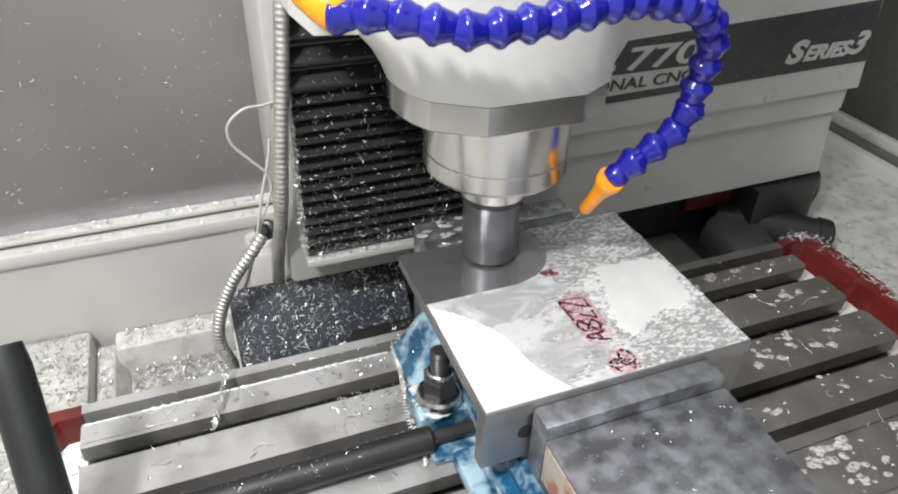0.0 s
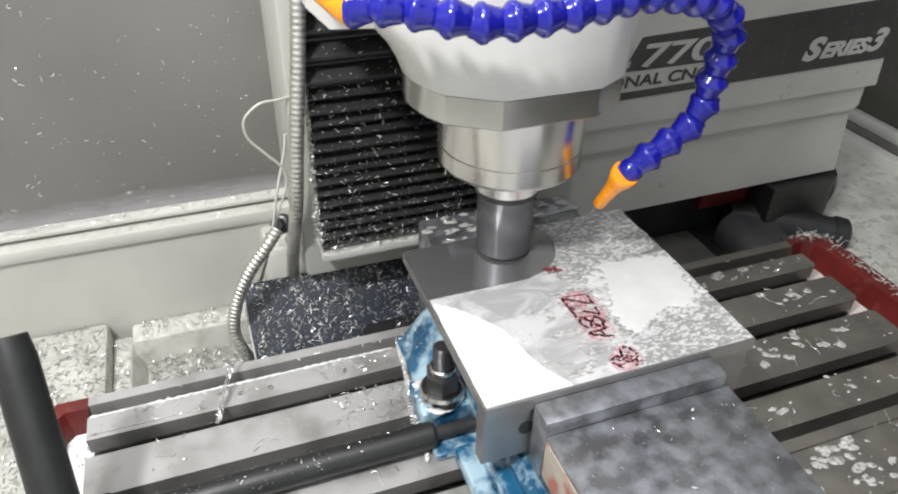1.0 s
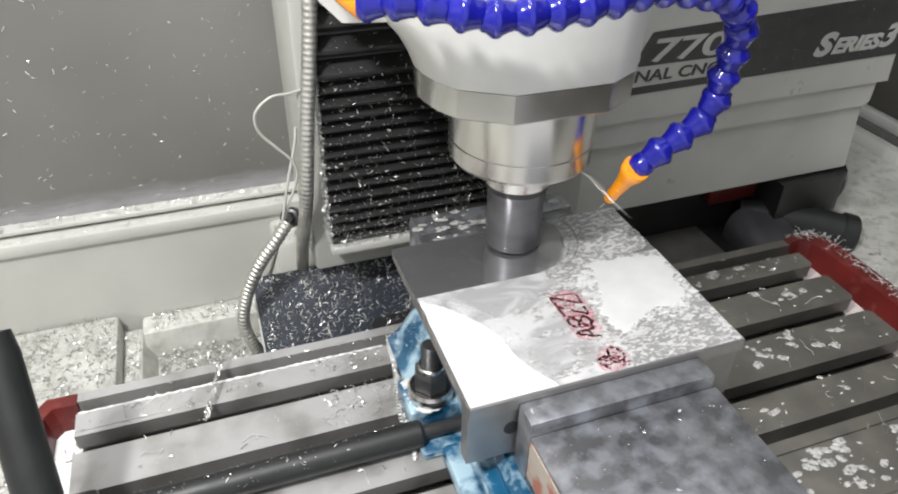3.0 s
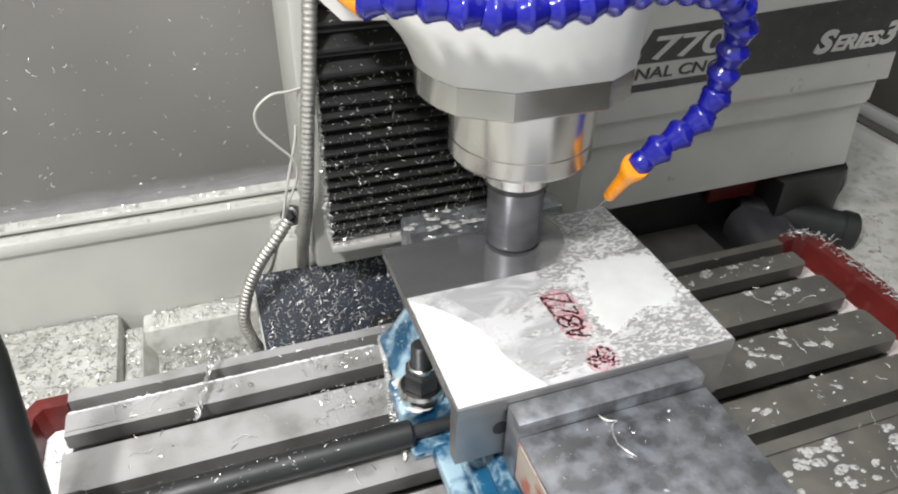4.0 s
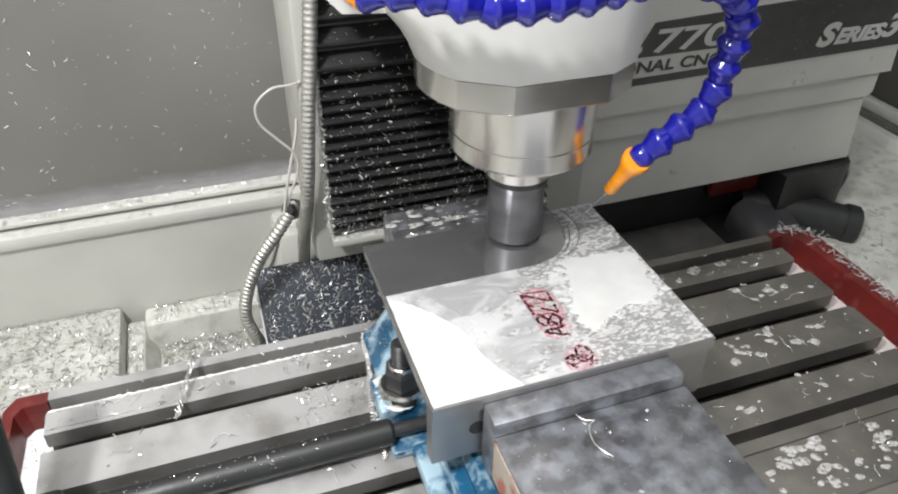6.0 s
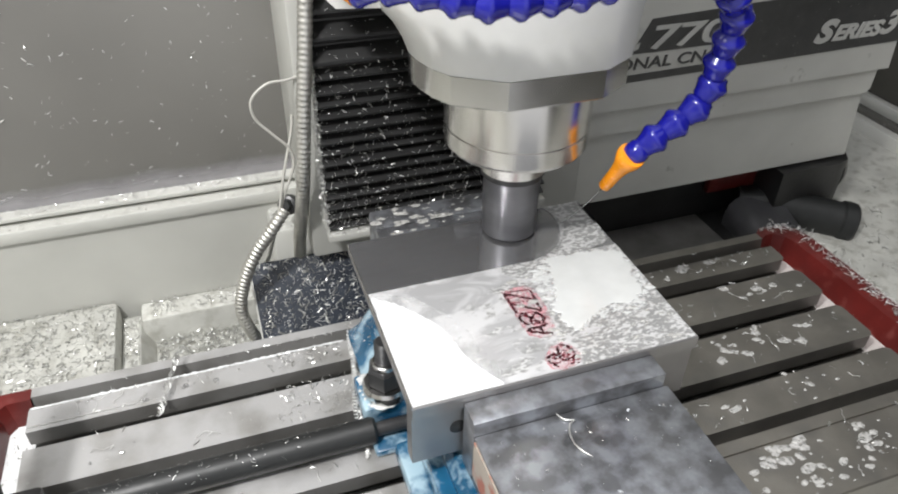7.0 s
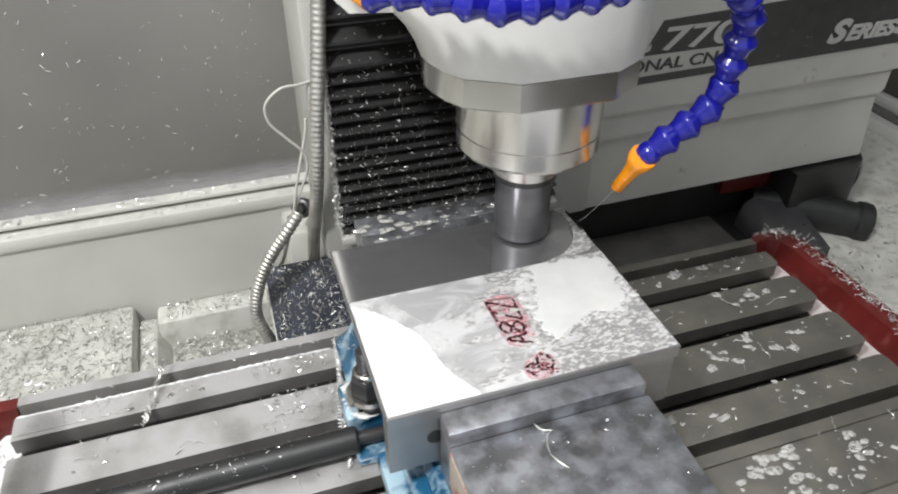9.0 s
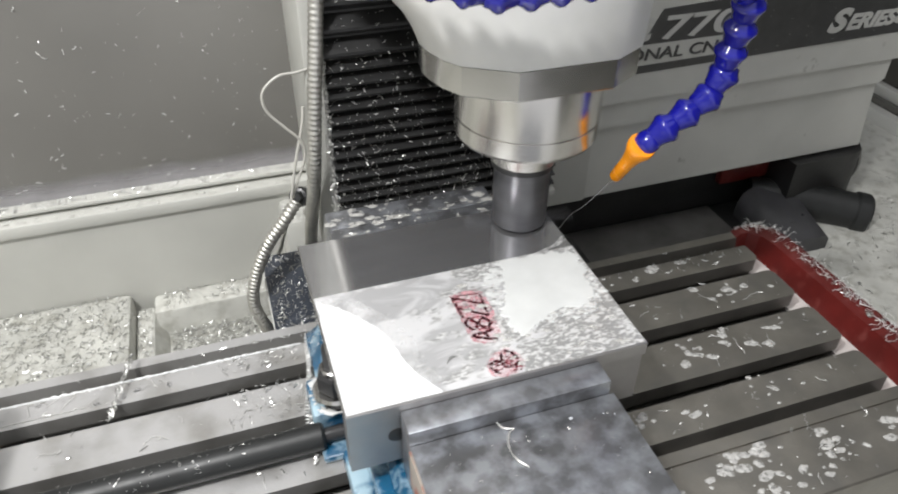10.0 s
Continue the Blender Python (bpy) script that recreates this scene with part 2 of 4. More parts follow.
# ---- mesh helpers ----
def link(name, bm, material, parent=None, label="", smooth=False):
    me = bpy.data.meshes.new(name)
    bmesh.ops.recalc_face_normals(bm, faces=bm.faces)
    for f in bm.faces:
        f.smooth = True
    bm.to_mesh(me)
    bm.free()
    me.set_sharp_from_angle(angle=radians(60 if smooth else 24))
    me.materials.append(material)
    ob = new(name, me)
    if parent:
        ob.parent = parent
    if label:
        ob["label"] = label
    return ob


def part(name, bm, material, parent, label="", smooth=False):
    return link(name, bm, material, parent, label, smooth)


def thing(name, label, category, group="", kind="", at=(0, 0, 0)):
    ob = new(name)
    ob.location = at
    return tagged(ob, label, category, group, kind)


def box(x0, x1, y0, y1, z0, z1, bevel=0.0, bm=None, m=None):
    bm = bm or bmesh.new()
    t = Matrix.LocRotScale(((x0 + x1) / 2, (y0 + y1) / 2, (z0 + z1) / 2), None, (x1 - x0, y1 - y0, z1 - z0))
    vs = bmesh.ops.create_cube(bm, size=1.0, matrix=(m @ t) if m else t)["verts"]
    if bevel:
        es = list({e for v in vs for e in v.link_edges})
        bmesh.ops.bevel(bm, geom=es, offset=bevel, segments=2, affect="EDGES", profile=0.5)
    return bm


def loft(rings, bm=None, cap=True, closed=True):
    bm = bm or bmesh.new()
    rows = [[bm.verts.new(p) for p in r] for r in rings]
    n = len(rows[0])
    for a, b in zip(rows, rows[1:]):
        for i in range(n if closed else n - 1):
            j = (i + 1) % n
            bm.faces.new((a[i], a[j], b[j], b[i]))
    if cap:
        bm.faces.new(rows[0][::-1])
        bm.faces.new(rows[-1])
    return bm


def prism_x(poly, x0, x1, bm=None):
    return loft([[(x0, y, z) for y, z in poly], [(x1, y, z) for y, z in poly]], bm)


def prism_z(poly, z0, z1, bm=None):
    return loft([[(x, y, z0) for x, y in poly], [(x, y, z1) for x, y in poly]], bm)


def lathe(profile, n=48, bm=None, m=None):
    """profile: (radius, height) pairs, turned about z."""
    rings = []
    for r, z in profile:
        ring = [Vector((r * math.cos(2 * math.pi * i / n), r * math.sin(2 * math.pi * i / n), z)) for i in range(n)]
        rings.append([(m @ p) if m else p for p in ring])
    return loft(rings, bm)


def spline(pts, per=12):
    p = [Vector(q) for q in pts]
    p = [2 * p[0] - p[1]] + p + [2 * p[-1] - p[-2]]
    out = []
    for a, b, c, d in zip(p, p[1:], p[2:], p[3:]):
        for k in range(per):
            t = k / per
            out.append(0.5 * (2 * b + (c - a) * t + (2 * a - 5 * b + 4 * c - d) * t * t + (3 * b - a - 3 * c + d) * t ** 3))
    return out + [p[-2]]


def frames_along(pts):
    out, up = [], Vector((0.31, 0.2, 0.93))
    for i, q in enumerate(pts):
        d = (pts[min(i + 1, len(pts) - 1)] - pts[max(i - 1, 0)]).normalized()
        side = d.cross(up).normalized()
        up = side.cross(d).normalized()
        out.append((q, d, side, up))
    return out


def tube(pts, radius, n=10, bm=None, radii=None):
    rings = []
    for k, (q, d, s, u) in enumerate(frames_along(pts)):
        r = radii(k) if radii else radius
        rings.append([q + r * (math.cos(a) * s + math.sin(a) * u) for a in (2 * math.pi * i / n for i in range(n))])
    return loft(rings, bm)


def resample(pts, step):
    out, carry = [pts[0]], 0.0
    for a, b in zip(pts, pts[1:]):
        length = (b - a).length
        at = step - carry
        while at <= length:
            out.append(a.lerp(b, at / length))
            at += step
        carry = (carry + length) % step if length else carry
    return out


# ---- setting: enclosure, trays, walls ----
def structure(name, bm, material, label, smooth=False):
    return tagged(link(name, bm, material, None, "", smooth), label, "structure", kind="structure")


structure("floor", box(-1.2, 1.4, -1.6, 1.0, -0.9, -0.88), DARK, "dark shop floor under the machine")
structure("drip_tray", box(-0.75, 0.85, -0.55, 0.74, -0.24, -0.19, 0.004), TRAY, "cream painted drip tray strewn with chips")
structure("wall_back_lower", prism_x([(0.356, 0.008), (0.36, -0.0942), (0.36, -0.19), (0.46, -0.19), (0.46, 0.008)], -0.75, 0.0), CREAM,
                 "cream painted enclosure back wall below the window")
structure("window_ledge", box(-0.75, -0.02, 0.352, 0.46, 0.008, 0.0205, 0.002), CREAM, "cream window ledge with chips on it")
structure("window_rail", box(-0.75, -0.02, 0.362, 0.46, 0.0240, 0.0285, 0.0015), CREAM, "cream sliding window rail")
structure("window_glass", box(-0.75, -0.0, 0.375, 0.381, 0.0285, 0.75), GLASS, "grey smeared enclosure window pane with splashed chips")
structure("window_reflection", box(-0.75, -0.02, 0.3742, 0.3748, 0.0286, 0.052), LEDGE_REFLECTION, "pale blurred reflection of the ledge painted along the foot of the window")
structure("wall_back_upper", box(-0.75, 0.66, 0.47, 0.50, -0.22, 1.0), CREAM, "cream enclosure back wall")
structure("wall_back_side", box(0.63, 0.99, 0.74, 0.77, -0.22, 1.0), SIDEGLASS, "dark enclosure back wall beside the column")
# Out of view; added to darken the cover, nose and right of the table.
structure("light_block_right", box(0.34, 0.99, -0.60, -0.57, -0.22, 1.0), SIDEGLASS, "unseen dark panel added to cut light from the front right")
# Out of view; added so the turned nose mirrors a pale band.
structure("reflected_panel_left", box(-0.79, -0.52, -0.60, -0.57, -0.22, 1.0), CREAM, "unseen cream panel added to be mirrored in the spindle nose")
structure("wall_left", box(-0.79, -0.75, -0.55, 0.5, -0.22, 1.0), CREAM, "cream enclosure side wall")
structure("wall_right", box(0.95, 0.99, -0.55, 0.74, -0.22, 1.0), SIDEGLASS, "dark enclosure side wall with window")
structure("right_ledge", box(0.853, 0.95, -0.5, 0.738, -0.22, -0.132, 0.003), CREAM, "cream ledge along the enclosure side")
structure("right_rail", box(0.893, 0.905, -0.5, 0.738, -0.1318, -0.112, 0.002), CREAM, "cream rail along the enclosure side")
# Raised dark strip; the groove is coloured, not cut.
structure("right_dark_strip", box(0.868, 0.8925, -0.5, 0.738, -0.1318, -0.1285, 0.001), SIDEGLASS, "raised dark strip drawn as the groove along the enclosure side")
structure("tray_right", box(0.32, 0.853, -0.4, 0.738, -0.19, -0.15, 0.004), TRAY, "cream tray beside the table with chips")
structure("tray_block", box(-0.749, -0.2387, -0.30, 0.3582, -0.19, -0.0763, 0.005), TRAY, "cream raised tray block covered in chips")
ridge = [(-0.2383, -0.19), (-0.2383, -0.0965), (-0.2370, -0.0945), (-0.2240, -0.0942), (-0.2220, -0.0955), (-0.2120, -0.1165), (-0.2120, -0.19)]
structure("tray_ridge", loft([[(x, 0.05, z) for x, z in ridge], [(x, 0.3511, z) for x, z in ridge]]), TRAY, "cream ridge between tray pockets with chips")
structure("tray_step", box(-0.2205, -0.1021, 0.3314, 0.3595, -0.19, -0.0853, 0.004), TRAY, "cream step at the back of the chip tray")
structure("tray_pocket", box(-0.2134, -0.021, 0.05, 0.331, -0.19, -0.116, 0.002), TRAY, "cream tray pocket heaped with chips")


# ---- machine column, cover, bellows ----
PLEATS = []


def build_column():
    c = thing("machine_column", "cream painted milling machine column", "machine column")
    part("column_body", box(-0.058, 0.2, 0.281, 0.46, -0.012, 0.9, 0.004), CREAM, c)
    part("column_foot", box(-0.089, 0.16, 0.316, 0.46, -0.19, 0.000, 0.006), CREAM, c)
    gland = part("cable_gland", lathe([(0.0060, -0.004), (0.0088, -0.003), (0.0092, 0.0), (0.0092, 0.006), (0.0080, 0.009), (0.0045, 0.010)], 28, m=pose(-0.0700, 0.3155, 0.0265, 62, 0, -25)), BLACK, c, "black cable gland")
    part("gland_nut", lathe([(0.0040, 0.009), (0.0062, 0.0095), (0.0062, 0.0150), (0.0050, 0.0165), (0.0025, 0.0165)], 6, m=pose(-0.0700, 0.3155, 0.0265, 62, 0, -25)), GRIP, gland)
    sag = random.Random(4)
    poly, z = [], 0.030
    while z < 0.345:
        h, d = sag.uniform(0.0082, 0.0118), sag.uniform(-0.0012, 0.0012)
        if z > 0.165:
            h *= 1.8
        PLEATS.append((z, h, d))
        poly += [(0.2620 + d, z), (0.2580 + d, z + 0.20 * h), (0.2577 + d, z + 0.34 * h), (0.2590 + d, z + 0.44 * h), (0.2672, z + 0.80 * h), (0.2672, z + 0.90 * h)]
        z += h
    poly += [(0.280, z), (0.280, 0.030)]
    b = thing("way_bellows", "black pleated rubber way bellows with aluminium chips", "bellows")
    part("pleats", prism_x(poly, -0.045, 0.15), RUBBER, b)
    part("bottom_strip", box(-0.047, 0.15, 0.252, 0.280, 0.022, 0.029, 0.001), CREAM, b, "pale metal strip")


def text_mesh(s, size, bold=0.0, shear=0.0):
    cu = bpy.data.curves.new("lettering", "FONT")
    cu.body, cu.size, cu.extrude, cu.offset, cu.shear = s, size, 0.0004, bold, shear
    ob = new("lettering", cu)
    me = bpy.data.meshes.new_from_object(ob.evaluated_get(bpy.context.evaluated_depsgraph_get()))
    bpy.data.objects.remove(ob)
    return me


def letters(s, parent, material, x, y, z, width, height, label, bold=0.0, shear=0.0):
    me = text_mesh(s, 1.0, bold, shear)
    co = [v.co.copy() for v in me.vertices]
    x0, x1 = min(c.x for c in co), max(c.x for c in co)
    y0, y1 = min(c.y for c in co), max(c.y for c in co)
    for v in me.vertices:
        v.co = ((v.co.x - x0) / (x1 - x0) * width, 0.0004 if v.co.z < 0 else -0.0004, (v.co.y - y0) / (y1 - y0) * height)
    me.materials.append(material)
    ob = new("lettering", me)
    ob.location, ob.parent = (x, y, z), parent
    ob["label"] = label
    return ob


def build_cover():
    c = thing("machine_cover", "pale grey machine cover with a dark lettered band", "machine cover")
    upper = [(0.15, 0.0500), (0.6345, 0.0545), (0.61, 0.30), (0.60, 0.5), (0.15, 0.5)]
    part("upper_shell", loft([[(x, 0.35, z) for x, z in upper], [(x, 0.46, z) for x, z in upper]]), COVER, c)
    lip = [(0.15, 0.0215), (0.6165, 0.0240), (0.6225, 0.0290), (0.6225, 0.0535), (0.15, 0.0495)]
    part("lip", loft([[(x, 0.3535, z) for x, z in lip], [(x, 0.46, z) for x, z in lip]]), COVER, c)
    lower = [(0.15, -0.066), (0.6285, -0.0630), (0.6180, 0.0235), (0.15, 0.0210)]
    part("lower_shell", loft([[(x, 0.3585, z) for x, z in lower], [(x, 0.46, z) for x, z in lower]]), COVER, c)
    band = [(0.392, 0.0835), (0.632, 0.0880), (0.6222, 0.1585), (0.2985, 0.1455), (0.280, 0.1115), (0.392, 0.1115)]
    bd = part("band", loft([[(x, 0.3492, z) for x, z in band], [(x, 0.3502, z) for x, z in band]]), BAND, c, "dark grey decal band")
    thin = [(0.279, 0.0815), (0.3918, 0.0835), (0.3918, 0.0915), (0.279, 0.0895)]
    part("stripe", loft([[(x, 0.3492, z) for x, z in thin], [(x, 0.3502, z) for x, z in thin]]), BAND, c, "thin dark stripe")
    letters("C", bd, DECAL_WHITE, 0.2680, 0.3488, 0.1150, 0.0220, 0.0240, "pale model lettering", 0.03, 0.15)
    letters("770", bd, DECAL_WHITE, 0.3010, 0.3488, 0.1145, 0.0880, 0.0240, "pale model number", 0.02, 0.15)
    letters("ONAL CNC", c, BAND, 0.2665, 0.3488, 0.0950, 0.1200, 0.0122, "dark lettering", 0.015, 0.1)
    letters("S", bd, DECAL_WHITE, 0.5070, 0.3488, 0.0968, 0.0280, 0.0265, "pale italic lettering", 0.05, 0.3)
    letters("ERIES", bd, DECAL_WHITE, 0.5315, 0.3488, 0.0978, 0.0690, 0.0180, "pale italic lettering", 0.045, 0.3)
    letters("3", bd, DECAL_WHITE, 0.5975, 0.3488, 0.0985, 0.0250, 0.0265, "pale italic lettering", 0.03, 0.3)


def build_under():
    u = thing("bed_casting", "near-black machine base casting under the cover", "machine base")
    # Near-black blocks fill the cavity under the cover.
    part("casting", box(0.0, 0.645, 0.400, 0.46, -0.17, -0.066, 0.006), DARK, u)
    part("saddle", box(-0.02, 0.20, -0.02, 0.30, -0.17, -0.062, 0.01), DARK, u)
    part("way", box(0.20, 0.455, 0.20, 0.3995, -0.17, -0.1455, 0.0008), WAY, u, "dull grey slideway")
    part("red_strip", box(0.455, 0.585, 0.388, 0.3995, -0.108, -0.068, 0.003), RED, u, "red painted strip")
    # Black plate added over the pale tray to paint the gap's shade.
    part("gap_shade", box(0.4555, 0.500, 0.20, 0.3995, -0.17, -0.1470, 0.0006), DARK, u)
    g = thing("way_sheet", "bent glossy black sheet guarding the slideway", "way cover")
    bend = [(0.502 + 0.026 * math.cos(a), -0.134 + 0.026 * math.sin(a)) for a in (math.radians(180 - 15 * k) for k in range(7))]
    prof = [(0.476, -0.165)] + bend + [(0.545, -0.110), (0.550, -0.115), (0.550, -0.165)]
    part("folded_sheet", loft([[(x - 0.008, 0.28, z - 0.020 if z > -0.16 else -0.168) for x, z in prof], [(x, 0.372, z) for x, z in prof]]), GLOSS, g, smooth=True)
    h = thing("black_hose", "thick black rubber hose behind the table", "hose")
    pts = spline([(0.50, 0.385, -0.128), (0.545, 0.362, -0.130), (0.588, 0.336, -0.133), (0.628, 0.308, -0.138)], 10)
    part("hose_body", tube(pts, 0.024, 20, radii=lambda k: 0.024 * (0.75 if k >= len(pts) - 1 else 1)), GRIP, h, smooth=True)
    part("hose_cap", lathe([(0.004, 0.0), (0.0235, 0.001), (0.0262, 0.004), (0.0265, 0.018), (0.0240, 0.021)], 28,
                           m=Matrix.Translation(pts[-1]) @ (pts[-3] - pts[-1]).to_track_quat("Z", "Y").to_matrix().to_4x4()), GRIP, h, "black end cap")
    b = thing("motor_housing", "small black motor housing under the cover", "motor")
    part("housing", prism_z([(0.525, 0.345), (0.612, 0.345), (0.630, 0.352), (0.642, 0.370), (0.642, 0.399), (0.525, 0.399)], -0.135, -0.067), DARK, b)
    part("end_cap", loft([[(0.6425 + 0.008 * f, 0.378 + 0.019 * (1 - 0.2 * f) * math.sin(a), -0.100 + 0.030 * (1 - 0.2 * f) * math.cos(a)) for a in (k * 0.3927 for k in range(16))] for f in (0.0, 0.7, 1.0)]), WAY, b, "dull grey end cap", smooth=True)


def build_way_cover():
    w = thing("black_way_cover", "black wet rubber way cover sprinkled with chips", "way cover")
    part("cover_sheet", prism_x([(0.300, -0.0205), (0.297, -0.0205), (0.222, -0.105), (0.222, -0.165), (0.300, -0.165)], -0.1135, 0.045), SHEET, w)
    part("side_edge", prism_x([(0.302, -0.0195), (0.297, -0.0195), (0.221, -0.104), (0.221, -0.108), (0.297, -0.025)], -0.1150, -0.1137), CREAM, w, "pale metal edge")


# ---- spindle head ----
AX, AY = 0.060, 0.135


def outline(z, g=0.0, flare=0.0, back=0.052):
    """Plan of the head at height z: flat front, rounded cheeks, narrower back; g grows it all round, flare only its -x side."""
    pts = [(-0.0290, -0.0500), (0.0285, -0.0500)]
    pts += [(0.0500, -0.0375), (0.0600, -0.0220), (0.0650, -0.0080), (0.067, 0.004), (0.0655, 0.018 + 0.5 * (back - 0.052)), (0.050, back), (-0.050, back), (-0.0645, 0.018 + 0.5 * (back - 0.052))]
    pts += [(-0.067, 0.004), (-0.0658, -0.0080), (-0.0620, -0.0215), (-0.0555, -0.0330)]
    out = []
    for x, y in pts:
        s = 1 + g / 0.06
        px = x * s - flare * max(0.0, min(1.0, (-x - 0.029) / 0.038))
        out.append((AX + px, AY + y * s, z))
    return out


def build_head():
    h = thing("spindle_head", "white painted spindle head with steel nose", "spindle head")
    part("nose_plate", loft([outline(0.2085, -0.0006), outline(0.2092), outline(0.2255)]), STEEL, h, "ground steel nose plate")
    # The top ring is raised high out of view to shade the cover.
    rings = [outline(0.2262, 0.0008), outline(0.236, 0.0015, 0.003), outline(0.245, 0.002, 0.0075), outline(0.252, 0.0025, 0.013), outline(0.260, 0.003, 0.018, 0.056), outline(0.275, 0.003, 0.024, 0.070), outline(0.30, 0.003, 0.028, 0.105), outline(0.75, 0.003, 0.028, 0.125)]
    part("casting", loft(rings), WHITE, h, smooth=True)
    s = [(-0.048, 0.2558), (-0.005, 0.2525), (-0.005, 0.36), (-0.0594, 0.36), (-0.0594, 0.268)]
    part("side_bracket", loft([[(x, 0.135, z) for x, z in s], [(x, 0.255, z) for x, z in s]]), WHITE, h)
    part("nose", lathe([(0.0445, 0.2095), (0.0455, 0.209), (0.0455, 0.1782), (0.0447, 0.1777), (0.0447, 0.1770), (0.0455, 0.1765),
                        (0.0455, 0.166), (0.0440, 0.1635), (0.027, 0.1600), (0.0222, 0.1590), (0.0218, 0.1440), (0.0205, 0.1428), (0.01, 0.1428)],
                       72, m=pose(AX, AY, 0)), NOSE, h, "turned steel spindle nose", smooth=False)
    t = thing("face_mill", "dark steel face mill spinning in the spindle", "cutter", at=(AX, AY, 0))
    part("shank", lathe([(0.0192, 0.1435), (0.0192, 0.1395), (0.0188, 0.1385), (0.0188, 0.112), (0.0185, 0.0955), (0.005, 0.0955)], 48), TOOL, t)
    part("collar", lathe([(0.012, 0.1440), (0.0208, 0.1440), (0.0208, 0.1395), (0.012, 0.1390)], 40), BLACK, t, "black collar")
    for i in range(4):
        part("cutter_arm", box(0.012, 0.0375, -0.0008, 0.0008, 0.0942, 0.0962, 0.0001, m=pose(0, 0, 0, 0, 0, 90 * i)), TOOL, t)
    return t


def hose_profile(rm):
    return [(0.0040, -0.0030), (0.0058, -0.0026), (0.0066, -0.0004), (rm * 0.90, 0.0016), (rm, 0.0030), (rm, 0.0050), (rm * 0.90, 0.0064), (rm * 0.76, 0.0100), (0.0066, 0.0125), (0.0054, 0.0136), (0.003, 0.0136)]


def build_hose():
    h = thing("coolant_hose", "blue segmented plastic coolant hose with orange nozzle", "coolant hose")
    pts = spline([(-0.0441, 0.08, 0.2828), (-0.0307, 0.072, 0.284), (-0.0171, 0.066, 0.2821), (-0.006, 0.06, 0.2804), (0.0063, 0.057, 0.2784), (0.0205, 0.055, 0.2786), (0.0358, 0.055, 0.2792), (0.0517, 0.055, 0.2803), (0.0712, 0.056, 0.2829), (0.0909, 0.058, 0.2839), (0.1157, 0.06, 0.2798), (0.1388, 0.065, 0.2707), (0.1518, 0.07, 0.2544), (0.1539, 0.073, 0.2404), (0.1535, 0.076, 0.226), (0.1541, 0.078, 0.2112), (0.1439, 0.079, 0.194), (0.1324, 0.08, 0.1861), (0.1196, 0.0815, 0.1761), (0.112, 0.083, 0.1689)], 14)
    total = sum((b - a).length for a, b in zip(pts, pts[1:]))
    pitch = total / round(total / 0.0148)
    q = resample(pts, pitch)
    if (q[-1] - pts[-1]).length > pitch / 2:
        q.append(pts[-1])
    prof = hose_profile(0.0094)
    for i, (c, d, s, u) in enumerate(frames_along(q)[:-1]):
        rot = (q[i + 1] - q[i]).normalized().to_track_quat("Z", "Y").to_matrix().to_4x4()
        m = Matrix.Translation(c) @ rot
        part("hose_link", lathe([(r, z - 0.5 * pitch) for r, z in prof], 20, m=m), HOSE, h, smooth=True)
    m = Matrix.Translation(q[-1]) @ (q[-1] - q[-2]).normalized().to_track_quat("Z", "Y").to_matrix().to_4x4()
    part("hose_ball", lathe([(0.004, -0.011), (0.0062, -0.0100), (0.0074, -0.0070), (0.0076, -0.0040), (0.0068, 0.0), (0.004, 0.001)], 20, m=m), HOSE, h, smooth=True)
    a, b = q[-1], Vector((0.1092, 0.1006, 0.1385))
    d = (b - a)
    rot = d.normalized().to_track_quat("Z", "Y").to_matrix().to_4x4()
    L = d.length
    part("nozzle", lathe([(0.004, -0.003), (0.0084, -0.0028), (0.0088, -0.0015), (0.0084, 0.002), (0.0070, 0.006), (0.0056, 0.011), (0.0047, 0.017), (0.0041, L - 0.001), (0.0034, L), (0.0022, L), (0.002, L - 0.002)], 24,
                         m=Matrix.Translation(a) @ rot), ORANGE, h, "orange nozzle", smooth=True)
    a, b = Vector((-0.046, 0.082, 0.283)), Vector((-0.062, 0.11, 0.296))
    rot = (b - a).normalized().to_track_quat("Z", "Y").to_matrix().to_4x4()
    part("fitting", lathe([(0.006, -0.004), (0.0095, -0.002), (0.010, 0.006), (0.010, 0.018), (0.008, 0.03), (0.004, 0.045)], 24,
                          m=Matrix.Translation(a) @ rot), ORANGE, h, "orange hose fitting", smooth=True)


def build_stream():
    s = thing("coolant_stream", "thin stream of coolant running from the nozzle to the cutter", "coolant")
    pts = spline([(0.1092, 0.1006, 0.1385), (0.1045, 0.110, 0.121), (0.099, 0.119, 0.105), (0.094, 0.126, 0.0942), (0.086, 0.138, 0.060), (0.078, 0.149, 0.0005)], 8)
    part("jet", tube(pts, 0.0012, 10, radii=lambda k: 0.0003 + 0.0001 * math.sin(k * 0.9)), WATER, s, smooth=True)


